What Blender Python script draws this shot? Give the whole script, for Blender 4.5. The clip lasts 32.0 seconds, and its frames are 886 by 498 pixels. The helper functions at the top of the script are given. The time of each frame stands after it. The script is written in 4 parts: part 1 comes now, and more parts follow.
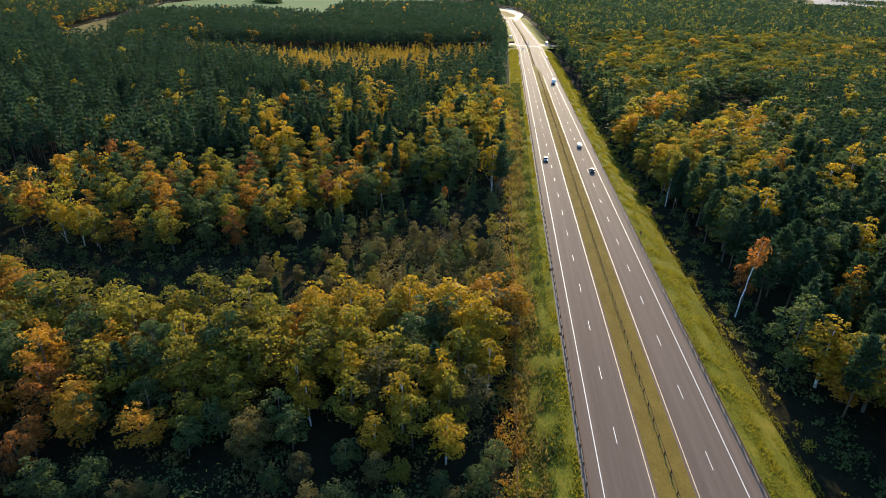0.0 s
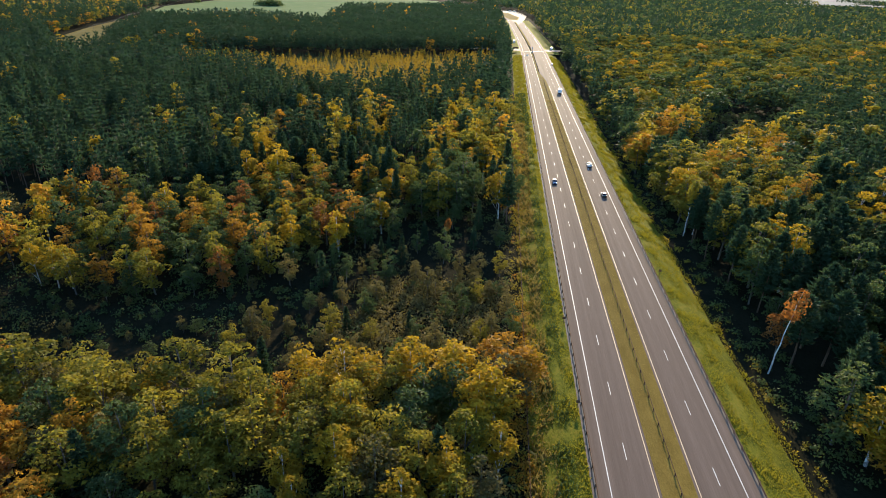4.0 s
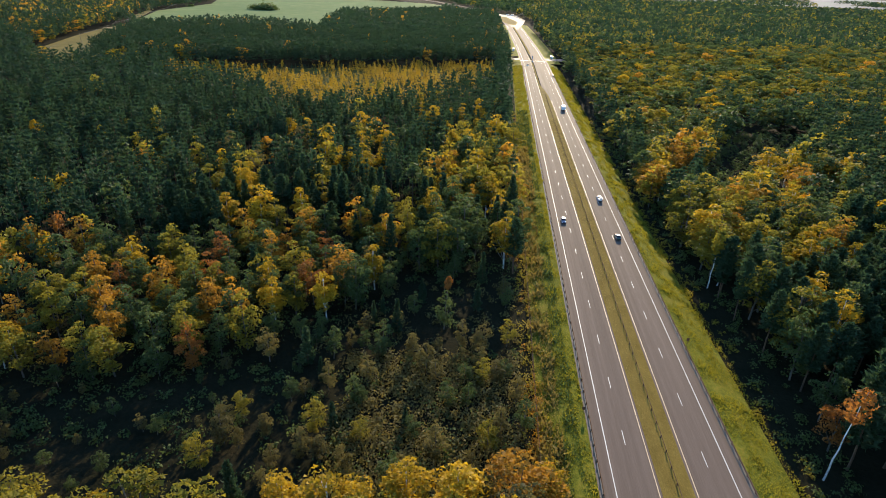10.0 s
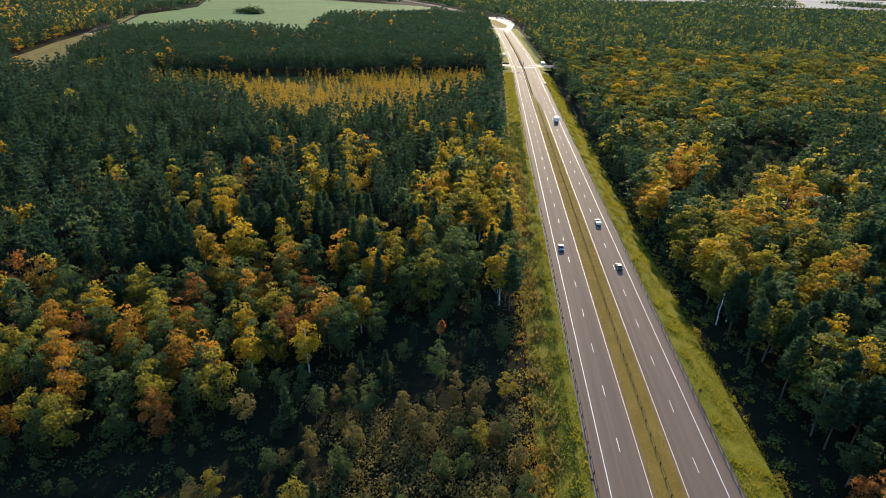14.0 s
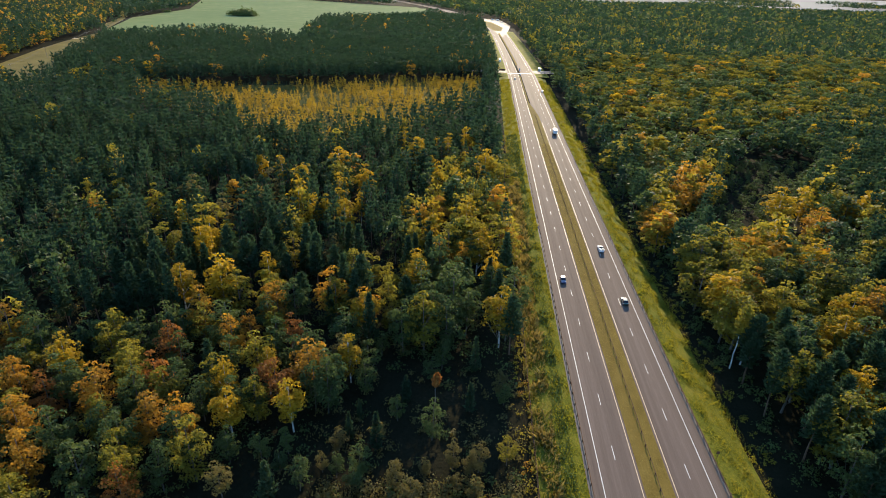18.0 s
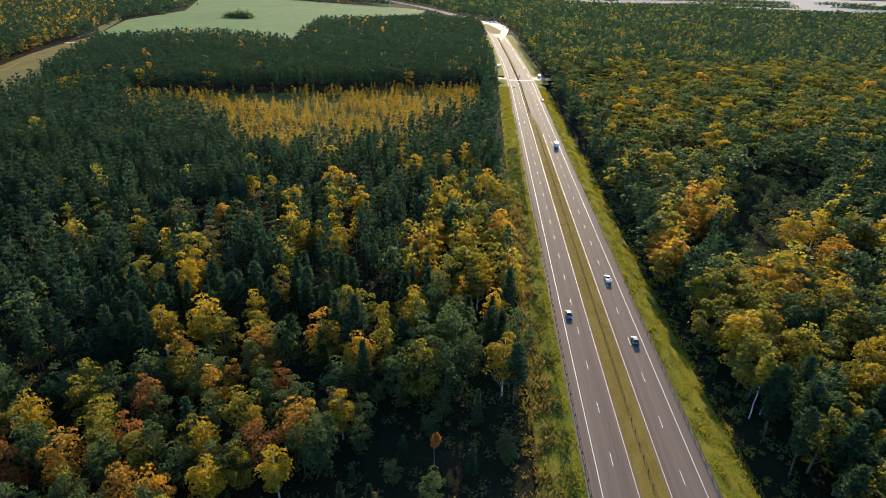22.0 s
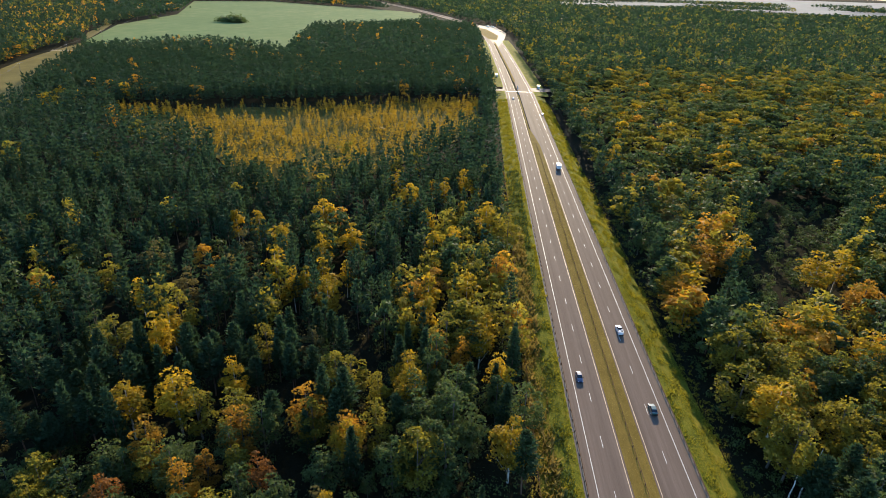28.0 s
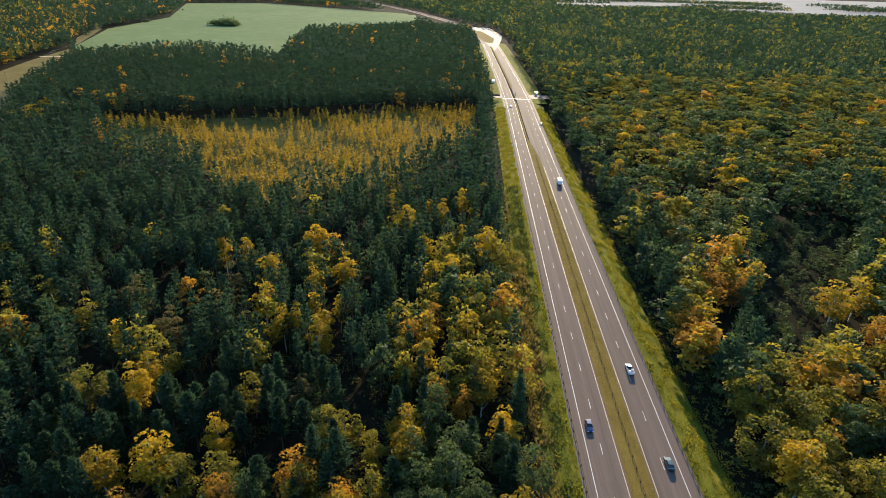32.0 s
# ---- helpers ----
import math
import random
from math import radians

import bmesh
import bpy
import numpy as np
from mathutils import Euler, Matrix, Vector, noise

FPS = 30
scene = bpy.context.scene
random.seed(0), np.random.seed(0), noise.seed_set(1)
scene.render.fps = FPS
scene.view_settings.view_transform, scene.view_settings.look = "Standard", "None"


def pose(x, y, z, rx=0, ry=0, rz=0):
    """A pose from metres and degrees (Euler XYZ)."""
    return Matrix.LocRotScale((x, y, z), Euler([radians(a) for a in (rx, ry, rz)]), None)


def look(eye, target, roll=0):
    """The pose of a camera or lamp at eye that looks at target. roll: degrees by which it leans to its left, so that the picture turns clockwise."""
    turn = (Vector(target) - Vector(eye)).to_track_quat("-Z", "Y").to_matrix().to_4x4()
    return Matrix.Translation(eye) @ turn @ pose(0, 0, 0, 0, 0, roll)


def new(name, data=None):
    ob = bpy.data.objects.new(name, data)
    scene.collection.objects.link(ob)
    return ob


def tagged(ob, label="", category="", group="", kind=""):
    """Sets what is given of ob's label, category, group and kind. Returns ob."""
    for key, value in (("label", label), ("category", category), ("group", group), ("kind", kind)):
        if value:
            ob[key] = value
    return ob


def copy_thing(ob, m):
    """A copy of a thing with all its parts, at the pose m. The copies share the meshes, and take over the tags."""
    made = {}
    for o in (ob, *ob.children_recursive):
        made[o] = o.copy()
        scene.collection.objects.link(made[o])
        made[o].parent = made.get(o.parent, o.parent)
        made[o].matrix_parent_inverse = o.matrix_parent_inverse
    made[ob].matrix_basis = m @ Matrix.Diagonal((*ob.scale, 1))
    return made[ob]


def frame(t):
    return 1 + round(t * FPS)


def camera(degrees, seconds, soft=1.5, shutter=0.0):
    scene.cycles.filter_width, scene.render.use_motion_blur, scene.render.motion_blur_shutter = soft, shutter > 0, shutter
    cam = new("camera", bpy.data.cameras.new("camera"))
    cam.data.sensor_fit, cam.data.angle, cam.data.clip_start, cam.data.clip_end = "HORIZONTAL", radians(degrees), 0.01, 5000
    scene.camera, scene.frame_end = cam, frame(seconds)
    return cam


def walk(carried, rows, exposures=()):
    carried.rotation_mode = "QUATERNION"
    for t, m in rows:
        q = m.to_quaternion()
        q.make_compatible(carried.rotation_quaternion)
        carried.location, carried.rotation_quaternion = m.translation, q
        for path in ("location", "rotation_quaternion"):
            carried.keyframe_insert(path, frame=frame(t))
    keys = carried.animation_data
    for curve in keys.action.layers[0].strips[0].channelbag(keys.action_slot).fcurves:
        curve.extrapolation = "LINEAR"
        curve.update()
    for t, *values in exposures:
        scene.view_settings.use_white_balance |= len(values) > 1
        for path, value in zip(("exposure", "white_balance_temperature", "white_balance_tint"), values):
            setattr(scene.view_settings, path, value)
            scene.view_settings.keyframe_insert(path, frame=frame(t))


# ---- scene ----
cam = camera(74.3, 32.0, 0.9)
# seconds, eye, target, roll
PATH = [
    (0, (-0.716, -14.869, 69.255), (-8.331, 75.355, 26.810), 1.89),
    (0.5, (-1.030, -12.887, 69.922), (-8.676, 77.318, 27.441), 1.88),
    (1, (-1.336, -10.906, 70.547), (-9.019, 79.284, 28.041), 1.87),
    (1.5, (-1.630, -8.922, 71.136), (-9.356, 81.257, 28.614), 1.86),
    (2, (-1.908, -6.934, 71.699), (-9.685, 83.235, 29.164), 1.85),
    (2.5, (-2.167, -4.943, 72.244), (-10.000, 85.217, 29.702), 1.83),
    (3, (-2.409, -2.952, 72.783), (-10.293, 87.204, 30.241), 1.82),
    (3.5, (-2.646, -0.960, 73.327), (-10.568, 89.197, 30.794), 1.81),
    (4.5, (-3.132, 3.022, 74.429), (-11.109, 93.185, 31.920), 1.81),
    (5.5, (-3.626, 6.999, 75.537), (-11.654, 97.168, 33.051), 1.81),
    (6, (-3.882, 8.974, 76.097), (-11.930, 99.146, 33.621), 1.81),
    (6.5, (-4.156, 10.932, 76.670), (-12.207, 101.105, 34.198), 1.82),
    (7, (-4.442, 12.881, 77.258), (-12.478, 103.054, 34.783), 1.82),
    (7.5, (-4.734, 14.826, 77.859), (-12.738, 104.998, 35.375), 1.82),
    (8, (-5.029, 16.764, 78.471), (-12.982, 106.935, 35.975), 1.81),
    (8.5, (-5.323, 18.689, 79.088), (-13.205, 108.860, 36.580), 1.80),
    (9, (-5.613, 20.596, 79.702), (-13.401, 110.772, 37.186), 1.79),
    (9.5, (-5.893, 22.486, 80.306), (-13.562, 112.671, 37.788), 1.77),
    (10, (-6.159, 24.359, 80.897), (-13.683, 114.557, 38.381), 1.75),
    (10.5, (-6.408, 26.217, 81.477), (-13.763, 116.432, 38.966), 1.73),
    (11, (-6.639, 28.065, 82.048), (-13.804, 118.299, 39.545), 1.71),
    (11.5, (-6.853, 29.907, 82.615), (-13.816, 120.161, 40.120), 1.69),
    (12, (-7.054, 31.748, 83.178), (-13.810, 122.022, 40.693), 1.68),
    (12.5, (-7.246, 33.592, 83.737), (-13.796, 123.888, 41.266), 1.66),
    (13, (-7.433, 35.441, 84.294), (-13.786, 125.758, 41.838), 1.65),
    (13.5, (-7.615, 37.292, 84.854), (-13.786, 127.628, 42.413), 1.63),
    (14, (-7.785, 39.136, 85.430), (-13.801, 129.488, 43.000), 1.62),
    (14.5, (-7.934, 40.964, 86.035), (-13.828, 131.326, 43.609), 1.61),
    (15.5, (-8.203, 44.595, 87.294), (-13.894, 134.966, 44.860), 1.61),
    (16.5, (-8.463, 48.214, 88.574), (-13.964, 138.590, 46.126), 1.60),
    (17, (-8.590, 50.006, 89.241), (-14.011, 140.379, 46.775), 1.60),
    (17.5, (-8.729, 51.775, 89.931), (-14.083, 142.139, 47.437), 1.60),
    (18, (-8.882, 53.530, 90.622), (-14.179, 143.883, 48.098), 1.61),
    (18.5, (-9.046, 55.282, 91.301), (-14.290, 145.626, 48.750), 1.61),
    (19, (-9.218, 57.037, 91.965), (-14.411, 147.373, 49.393), 1.62),
    (19.5, (-9.395, 58.795, 92.617), (-14.541, 149.126, 50.027), 1.64),
    (20, (-9.577, 60.558, 93.259), (-14.679, 150.885, 50.657), 1.65),
    (20.5, (-9.761, 62.324, 93.895), (-14.822, 152.650, 51.284), 1.66),
    (21, (-9.946, 64.089, 94.526), (-14.970, 154.415, 51.912), 1.66),
    (21.5, (-10.133, 65.850, 95.156), (-15.119, 156.178, 52.542), 1.66),
    (22, (-10.320, 67.603, 95.785), (-15.268, 157.937, 53.177), 1.67),
    (22.5, (-10.511, 69.352, 96.418), (-15.416, 159.691, 53.817), 1.67),
    (23, (-10.706, 71.102, 97.053), (-15.561, 161.447, 54.459), 1.68),
    (23.5, (-10.902, 72.861, 97.685), (-15.704, 163.212, 55.100), 1.68),
    (24, (-11.097, 74.636, 98.306), (-15.845, 164.995, 55.730), 1.69),
    (24.5, (-11.288, 76.430, 98.906), (-15.981, 166.798, 56.343), 1.70),
    (25, (-11.469, 78.230, 99.492), (-16.110, 168.607, 56.942), 1.71),
    (25.5, (-11.640, 80.009, 100.094), (-16.228, 170.390, 57.547), 1.72),
    (26.5, (-11.971, 83.526, 101.351), (-16.450, 173.906, 58.790), 1.73),
    (27.5, (-12.295, 87.032, 102.630), (-16.665, 177.408, 60.049), 1.75),
    (28, (-12.449, 88.788, 103.287), (-16.765, 179.159, 60.691), 1.74),
    (28.5, (-12.609, 90.569, 103.958), (-16.864, 180.933, 61.342), 1.72),
    (29, (-12.792, 92.375, 104.632), (-16.973, 182.732, 61.991), 1.68),
    (29.5, (-13.002, 94.199, 105.297), (-17.099, 184.548, 62.633), 1.65),
    (30, (-13.235, 96.037, 105.951), (-17.242, 186.380, 63.266), 1.62),
    (30.5, (-13.484, 97.885, 106.589), (-17.401, 188.226, 63.891), 1.60),
    (31, (-13.742, 99.743, 107.213), (-17.572, 190.086, 64.512), 1.58),
    (31.5, (-14.000, 101.612, 107.826), (-17.751, 191.962, 65.131), 1.57),
    (32, (-14.254, 103.496, 108.433), (-17.934, 193.856, 65.754), 1.56),
]
walk(cam, [(t, look(eye, target, roll)) for t, eye, target, roll in PATH])

# ---- world, sun, exposure ----
SUN_AZ, SUN_EL = radians(7.5), radians(18.5)      # to the right of the road's line, ahead
world = bpy.data.worlds.new("autumn_sky")
scene.world = world
world.use_nodes = True
wn = world.node_tree.nodes
sky = wn.new("ShaderNodeTexSky")
sky.sky_type, sky.sun_disc = "NISHITA", False
sky.sun_elevation, sky.sun_rotation = SUN_EL, SUN_AZ
sky.dust_density, sky.air_density, sky.ozone_density = 0.2, 1.2, 6.0
world.node_tree.links.new(sky.outputs[0], wn["Background"].inputs[0])
wn["Background"].inputs[1].default_value = 0.15
sun = new("sun", bpy.data.lights.new("sun", "SUN"))
sun.data.energy, sun.data.angle, sun.data.color = 3.9, radians(0.6), (1.0, 0.82, 0.56)
sun_way = Vector((math.sin(SUN_AZ) * math.cos(SUN_EL), math.cos(SUN_AZ) * math.cos(SUN_EL), math.sin(SUN_EL)))
sun.matrix_world = look(sun_way * 300, (0, 0, 0))
scene.view_settings.exposure = 1.5

rng = np.random.default_rng(7)


# ---- materials ----
def material(name):
    m = bpy.data.materials.new(name)
    m.use_nodes = True
    return m, m.node_tree.nodes, m.node_tree.links, m.node_tree.nodes["Principled BSDF"]


def ramp(nodes, stops):
    r = nodes.new("ShaderNodeValToRGB")
    el = r.color_ramp.elements
    while len(el) < len(stops):
        el.new(0.5)
    for e, (p, c) in zip(el, stops):
        e.position, e.color = p, (*c, 1)
    return r


def noise_tex(nodes, links, scale, detail=4.0, rough=0.55, stretch=(1, 1, 1)):
    geo = nodes.new("ShaderNodeNewGeometry")
    mp = nodes.new("ShaderNodeMapping")
    mp.inputs["Scale"].default_value = stretch
    n = nodes.new("ShaderNodeTexNoise")
    n.inputs["Scale"].default_value, n.inputs["Detail"].default_value, n.inputs["Roughness"].default_value = scale, detail, rough
    links.new(geo.outputs["Position"], mp.inputs["Vector"])
    links.new(mp.outputs[0], n.inputs["Vector"])
    return n.outputs["Fac"]


def mixed(nodes, links, fac, a, b, mode="MIX"):
    m = nodes.new("ShaderNodeMix")
    m.data_type, m.blend_type, m.clamp_factor = "RGBA", mode, True
    for sock, v in ((m.inputs["Factor"], fac), (m.inputs["A"], a), (m.inputs["B"], b)):
        if isinstance(v, tuple):
            sock.default_value = (*v, 1)
        elif isinstance(v, (int, float)):
            sock.default_value = v
        else:
            links.new(v, sock)
    return m.outputs["Result"]


def bumped(nodes, links, bsdf, height, strength, distance):
    b = nodes.new("ShaderNodeBump")
    b.inputs["Strength"].default_value, b.inputs["Distance"].default_value = strength, distance
    links.new(height, b.inputs["Height"])
    links.new(b.outputs[0], bsdf.inputs["Normal"])


def surface(name, stops, scale, fine, rough=0.9, stretch=(1, 1, 1), bump=0.3, dist=0.05, spec=0.3):
    """Two noises, a broad and a fine one, between the colours of a ramp."""
    m, n, l, b = material(name)
    broad = noise_tex(n, l, scale, 5, 0.6, stretch)
    small = noise_tex(n, l, fine, 4, 0.6, stretch)
    add = n.new("ShaderNodeMath")
    add.operation = "MULTIPLY_ADD"
    add.inputs[1].default_value = 0.45
    half = n.new("ShaderNodeMath")
    half.operation = "MULTIPLY"
    half.inputs[1].default_value = 0.55
    l.new(broad, half.inputs[0])
    l.new(small, add.inputs[0])
    l.new(half.outputs[0], add.inputs[2])
    r = ramp(n, stops)
    l.new(add.outputs[0], r.inputs[0])
    l.new(r.outputs[0], b.inputs["Base Color"])
    b.inputs["Roughness"].default_value = rough
    b.inputs["Specular IOR Level"].default_value = spec
    if bump:
        bumped(n, l, b, small, bump, dist)
    return m


def leaf_material(name, dark, mid, light, through_light=0.46, rough=0.7, gloss=0.2):
    """Leaves: the colour drifts from tree to tree and from leaf to leaf; light shines through."""
    m, n, l, b = material(name)
    geo = n.new("ShaderNodeNewGeometry")
    info = n.new("ShaderNodeObjectInfo")
    patch = noise_tex(n, l, 0.16, 2, 0.5)
    s1 = n.new("ShaderNodeMath"); s1.operation = "MULTIPLY_ADD"; s1.inputs[1].default_value = 0.15
    s2 = n.new("ShaderNodeMath"); s2.operation = "MULTIPLY_ADD"; s2.inputs[1].default_value = 0.30; s2.inputs[2].default_value = -0.12
    s3 = n.new("ShaderNodeMath"); s3.operation = "MULTIPLY_ADD"; s3.inputs[1].default_value = 0.55
    l.new(info.outputs["Random"], s2.inputs[0])
    l.new(geo.outputs["Random Per Island"], s1.inputs[0])
    l.new(s2.outputs[0], s1.inputs[2])
    l.new(patch, s3.inputs[0])
    l.new(s1.outputs[0], s3.inputs[2])
    grain = noise_tex(n, l, 1.7, 4, 0.7)
    s4 = n.new("ShaderNodeMath"); s4.operation = "MULTIPLY_ADD"; s4.inputs[1].default_value = 0.32
    s5 = n.new("ShaderNodeMath"); s5.operation = "SUBTRACT"; s5.inputs[1].default_value = 0.16
    l.new(grain, s4.inputs[0])
    l.new(s3.outputs[0], s4.inputs[2])
    l.new(s4.outputs[0], s5.inputs[0])
    r = ramp(n, ((0.05, dark), (0.5, mid), (0.95, light)))
    l.new(s5.outputs[0], r.inputs[0])
    bumped(n, l, b, grain, 0.35, 0.3)
    l.new(r.outputs[0], b.inputs["Base Color"])
    b.inputs["Roughness"].default_value = rough
    b.inputs["Specular IOR Level"].default_value = gloss
    t = n.new("ShaderNodeBsdfTranslucent")
    l.new(mixed(n, l, 1.0, r.outputs[0], (1.08, 1.02, 0.9), "MULTIPLY"), t.inputs["Color"])   # a leaf lets more light through than it throws back
    mx = n.new("ShaderNodeMixShader")
    mx.inputs[0].default_value = through_light
    l.new(b.outputs[0], mx.inputs[1])
    l.new(t.outputs[0], mx.inputs[2])
    l.new(mx.outputs[0], n["Material Output"].inputs["Surface"])
    return m


LEAF = {
    "olive": leaf_material("leaf_olive", (0.085, 0.085, 0.012), (0.24, 0.20, 0.022), (0.43, 0.31, 0.03), 0.52),
    "yellow": leaf_material("leaf_yellow", (0.16, 0.115, 0.010), (0.41, 0.265, 0.015), (0.61, 0.38, 0.02), 0.48),
    "orange": leaf_material("leaf_orange", (0.17, 0.09, 0.014), (0.42, 0.215, 0.02), (0.62, 0.35, 0.03), 0.48),
    "rust": leaf_material("leaf_rust", (0.14, 0.065, 0.018), (0.32, 0.125, 0.022), (0.48, 0.20, 0.028)),
    "green": leaf_material("leaf_green", (0.034, 0.058, 0.020), (0.078, 0.108, 0.030), (0.16, 0.175, 0.042)),
    "brown": leaf_material("leaf_brown", (0.06, 0.055, 0.02), (0.15, 0.125, 0.036), (0.27, 0.215, 0.055)),
    "needle": leaf_material("needle_pine", (0.017, 0.037, 0.018), (0.037, 0.069, 0.030), (0.082, 0.118, 0.042), 0.4, 0.85, 0.22),
    "larch": leaf_material("needle_larch", (0.14, 0.10, 0.014), (0.35, 0.225, 0.02), (0.54, 0.34, 0.028), 0.45),
    "blade": leaf_material("grass_blade", (0.11, 0.125, 0.013), (0.25, 0.225, 0.02), (0.41, 0.32, 0.032), 0.5),
    "straw": leaf_material("grass_straw", (0.16, 0.12, 0.03), (0.27, 0.20, 0.05), (0.38, 0.29, 0.08), 0.4),
}
BARK_PINE = surface("bark_pine", ((0.3, (0.05, 0.035, 0.025)), (0.7, (0.16, 0.09, 0.05))), 0.8, 6, 0.95, (1, 1, 0.25))
BARK_BIRCH = surface("bark_birch", ((0.38, (0.06, 0.05, 0.045)), (0.5, (0.5, 0.47, 0.42)), (0.8, (0.66, 0.63, 0.58))), 0.6, 3, 0.8, (1, 1, 2))
BARK_GREY = surface("bark_grey", ((0.3, (0.05, 0.042, 0.034)), (0.7, (0.15, 0.13, 0.10))), 0.8, 6, 0.95, (1, 1, 0.3))
ASPHALT = surface("asphalt", ((0.30, (0.084, 0.060, 0.046)), (0.5, (0.118, 0.086, 0.066)), (0.70, (0.165, 0.122, 0.095))), 0.16, 5, 0.86, (4.0, 0.05, 1), 0.08, 0.01, 0.08)
SHOULDER = surface("shoulder_gravel", ((0.3, (0.085, 0.064, 0.048)), (0.7, (0.135, 0.104, 0.078))), 0.4, 7, 0.8, (2, 0.3, 1), 0.2, 0.02)
PAINT = surface("road_paint", ((0.25, (0.38, 0.36, 0.32)), (0.6, (0.62, 0.60, 0.55))), 0.8, 9, 0.6, bump=0)
PAINT_WARM = surface("road_paint_warm", ((0.25, (0.36, 0.24, 0.13)), (0.6, (0.56, 0.41, 0.25))), 0.8, 9, 0.6, bump=0)
GRASS = surface("verge_grass", ((0.34, (0.055, 0.068, 0.011)), (0.5, (0.125, 0.125, 0.014)), (0.66, (0.21, 0.165, 0.026))), 0.2, 2.2, 0.95, (1, 0.6, 1), 0.8, 0.25, 0.03)
MEDIAN = surface("median_grass", ((0.3, (0.105, 0.072, 0.016)), (0.7, (0.20, 0.14, 0.034))), 0.3, 3.0, 0.95, (1, 0.5, 1), 0.6, 0.15, 0.03)
# near-black litter: the shade below the crowns is put into the colour
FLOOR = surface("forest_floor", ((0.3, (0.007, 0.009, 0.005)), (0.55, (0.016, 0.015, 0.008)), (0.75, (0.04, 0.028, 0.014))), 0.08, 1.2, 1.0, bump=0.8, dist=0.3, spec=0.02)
FIELD = surface("field_grass", ((0.3, (0.10, 0.145, 0.055)), (0.5, (0.13, 0.17, 0.065)), (0.7, (0.19, 0.21, 0.085))), 0.006, 0.05, 1.0, (1, 0.5, 1), 0, spec=0.02)
CLEARING_GRASS = surface("clearing_grass", ((0.3, (0.035, 0.045, 0.012)), (0.5, (0.08, 0.07, 0.016)), (0.7, (0.17, 0.115, 0.024))), 0.05, 0.8, 1.0, spec=0.02)
SAND = surface("sand_track", ((0.3, (0.36, 0.28, 0.18)), (0.7, (0.52, 0.42, 0.28))), 0.1, 1.5, 1.0)
STUBBLE = surface("stubble", ((0.3, (0.24, 0.22, 0.18)), (0.7, (0.36, 0.33, 0.28))), 0.01, 0.2, 1.0, bump=0, spec=0.02)
HEATH = surface("dry_grass", ((0.3, (0.10, 0.085, 0.03)), (0.7, (0.19, 0.15, 0.05))), 0.05, 0.8, 1.0, spec=0.02)


# ---- building helpers ----
def mesh_object(name, verts, faces, mats, parent=None, label="", slots=None):
    me = bpy.data.meshes.new(name)
    verts = np.asarray(verts, np.float32)
    if isinstance(faces, np.ndarray):
        k = faces.shape[1]
        me.vertices.add(len(verts)); me.vertices.foreach_set("co", verts.ravel())
        me.loops.add(faces.size); me.loops.foreach_set("vertex_index", faces.astype(np.int32).ravel())
        me.polygons.add(len(faces)); me.polygons.foreach_set("loop_start", np.arange(0, faces.size, k, dtype=np.int32))
        me.update(calc_edges=True)
    else:
        me.from_pydata(verts.tolist(), [], faces)
    for m in (mats if isinstance(mats, (list, tuple)) else [mats]):
        me.materials.append(m)
    if slots is not None:
        me.polygons.foreach_set("material_index", np.asarray(slots, np.int32))
    ob = new(name, me)
    if parent is not None:
        ob.parent = parent
    if label:
        tagged(ob, label)
    return ob


def part(name, bm, mat, parent, label=""):
    me = bpy.data.meshes.new(name)
    bm.to_mesh(me)
    bm.free()
    me.materials.append(mat)
    ob = new(name, me)
    ob.parent = parent
    if label:
        tagged(ob, label)
    return ob


def thing(name, label, category, group="", at=None):
    e = new(name)
    tagged(e, label, category, group)
    if at is not None:
        e.matrix_basis = at
    return e


def box(bm, x0, y0, z0, x1, y1, z1, bevel=0.0):
    r = bmesh.ops.create_cube(bm, size=1.0, matrix=Matrix.Translation(((x0 + x1) / 2, (y0 + y1) / 2, (z0 + z1) / 2)) @ Matrix.Diagonal((x1 - x0, y1 - y0, z1 - z0, 1)))
    if bevel:
        edges = {e for v in r["verts"] for e in v.link_edges}
        bmesh.ops.bevel(bm, geom=list(edges), offset=bevel, segments=2, affect="EDGES", profile=0.6)
    return bm


def tube(points, radii, sides=6):
    """Rings round a line of points, joined: vertices and quads."""
    pts = np.asarray(points, float)
    vs, fs = [], []
    for i, p in enumerate(pts):
        d = pts[min(i + 1, len(pts) - 1)] - pts[max(i - 1, 0)]
        d /= np.linalg.norm(d) + 1e-9
        a = np.cross(d, (0.31, 0.95, 0.05)); a /= np.linalg.norm(a)
        b = np.cross(d, a)
        for k in range(sides):
            w = 2 * math.pi * k / sides
            vs.append(p + radii[i] * (a * math.cos(w) + b * math.sin(w)))
    for i in range(len(pts) - 1):
        for k in range(sides):
            k2 = (k + 1) % sides
            fs.append((i * sides + k, i * sides + k2, (i + 1) * sides + k2, (i + 1) * sides + k))
    return np.array(vs), np.array(fs)


def joined(pieces):
    vs, fs, n = [], [], 0
    for v, f in pieces:
        vs.append(v); fs.append(f + n); n += len(v)
    return np.concatenate(vs), np.concatenate(fs)


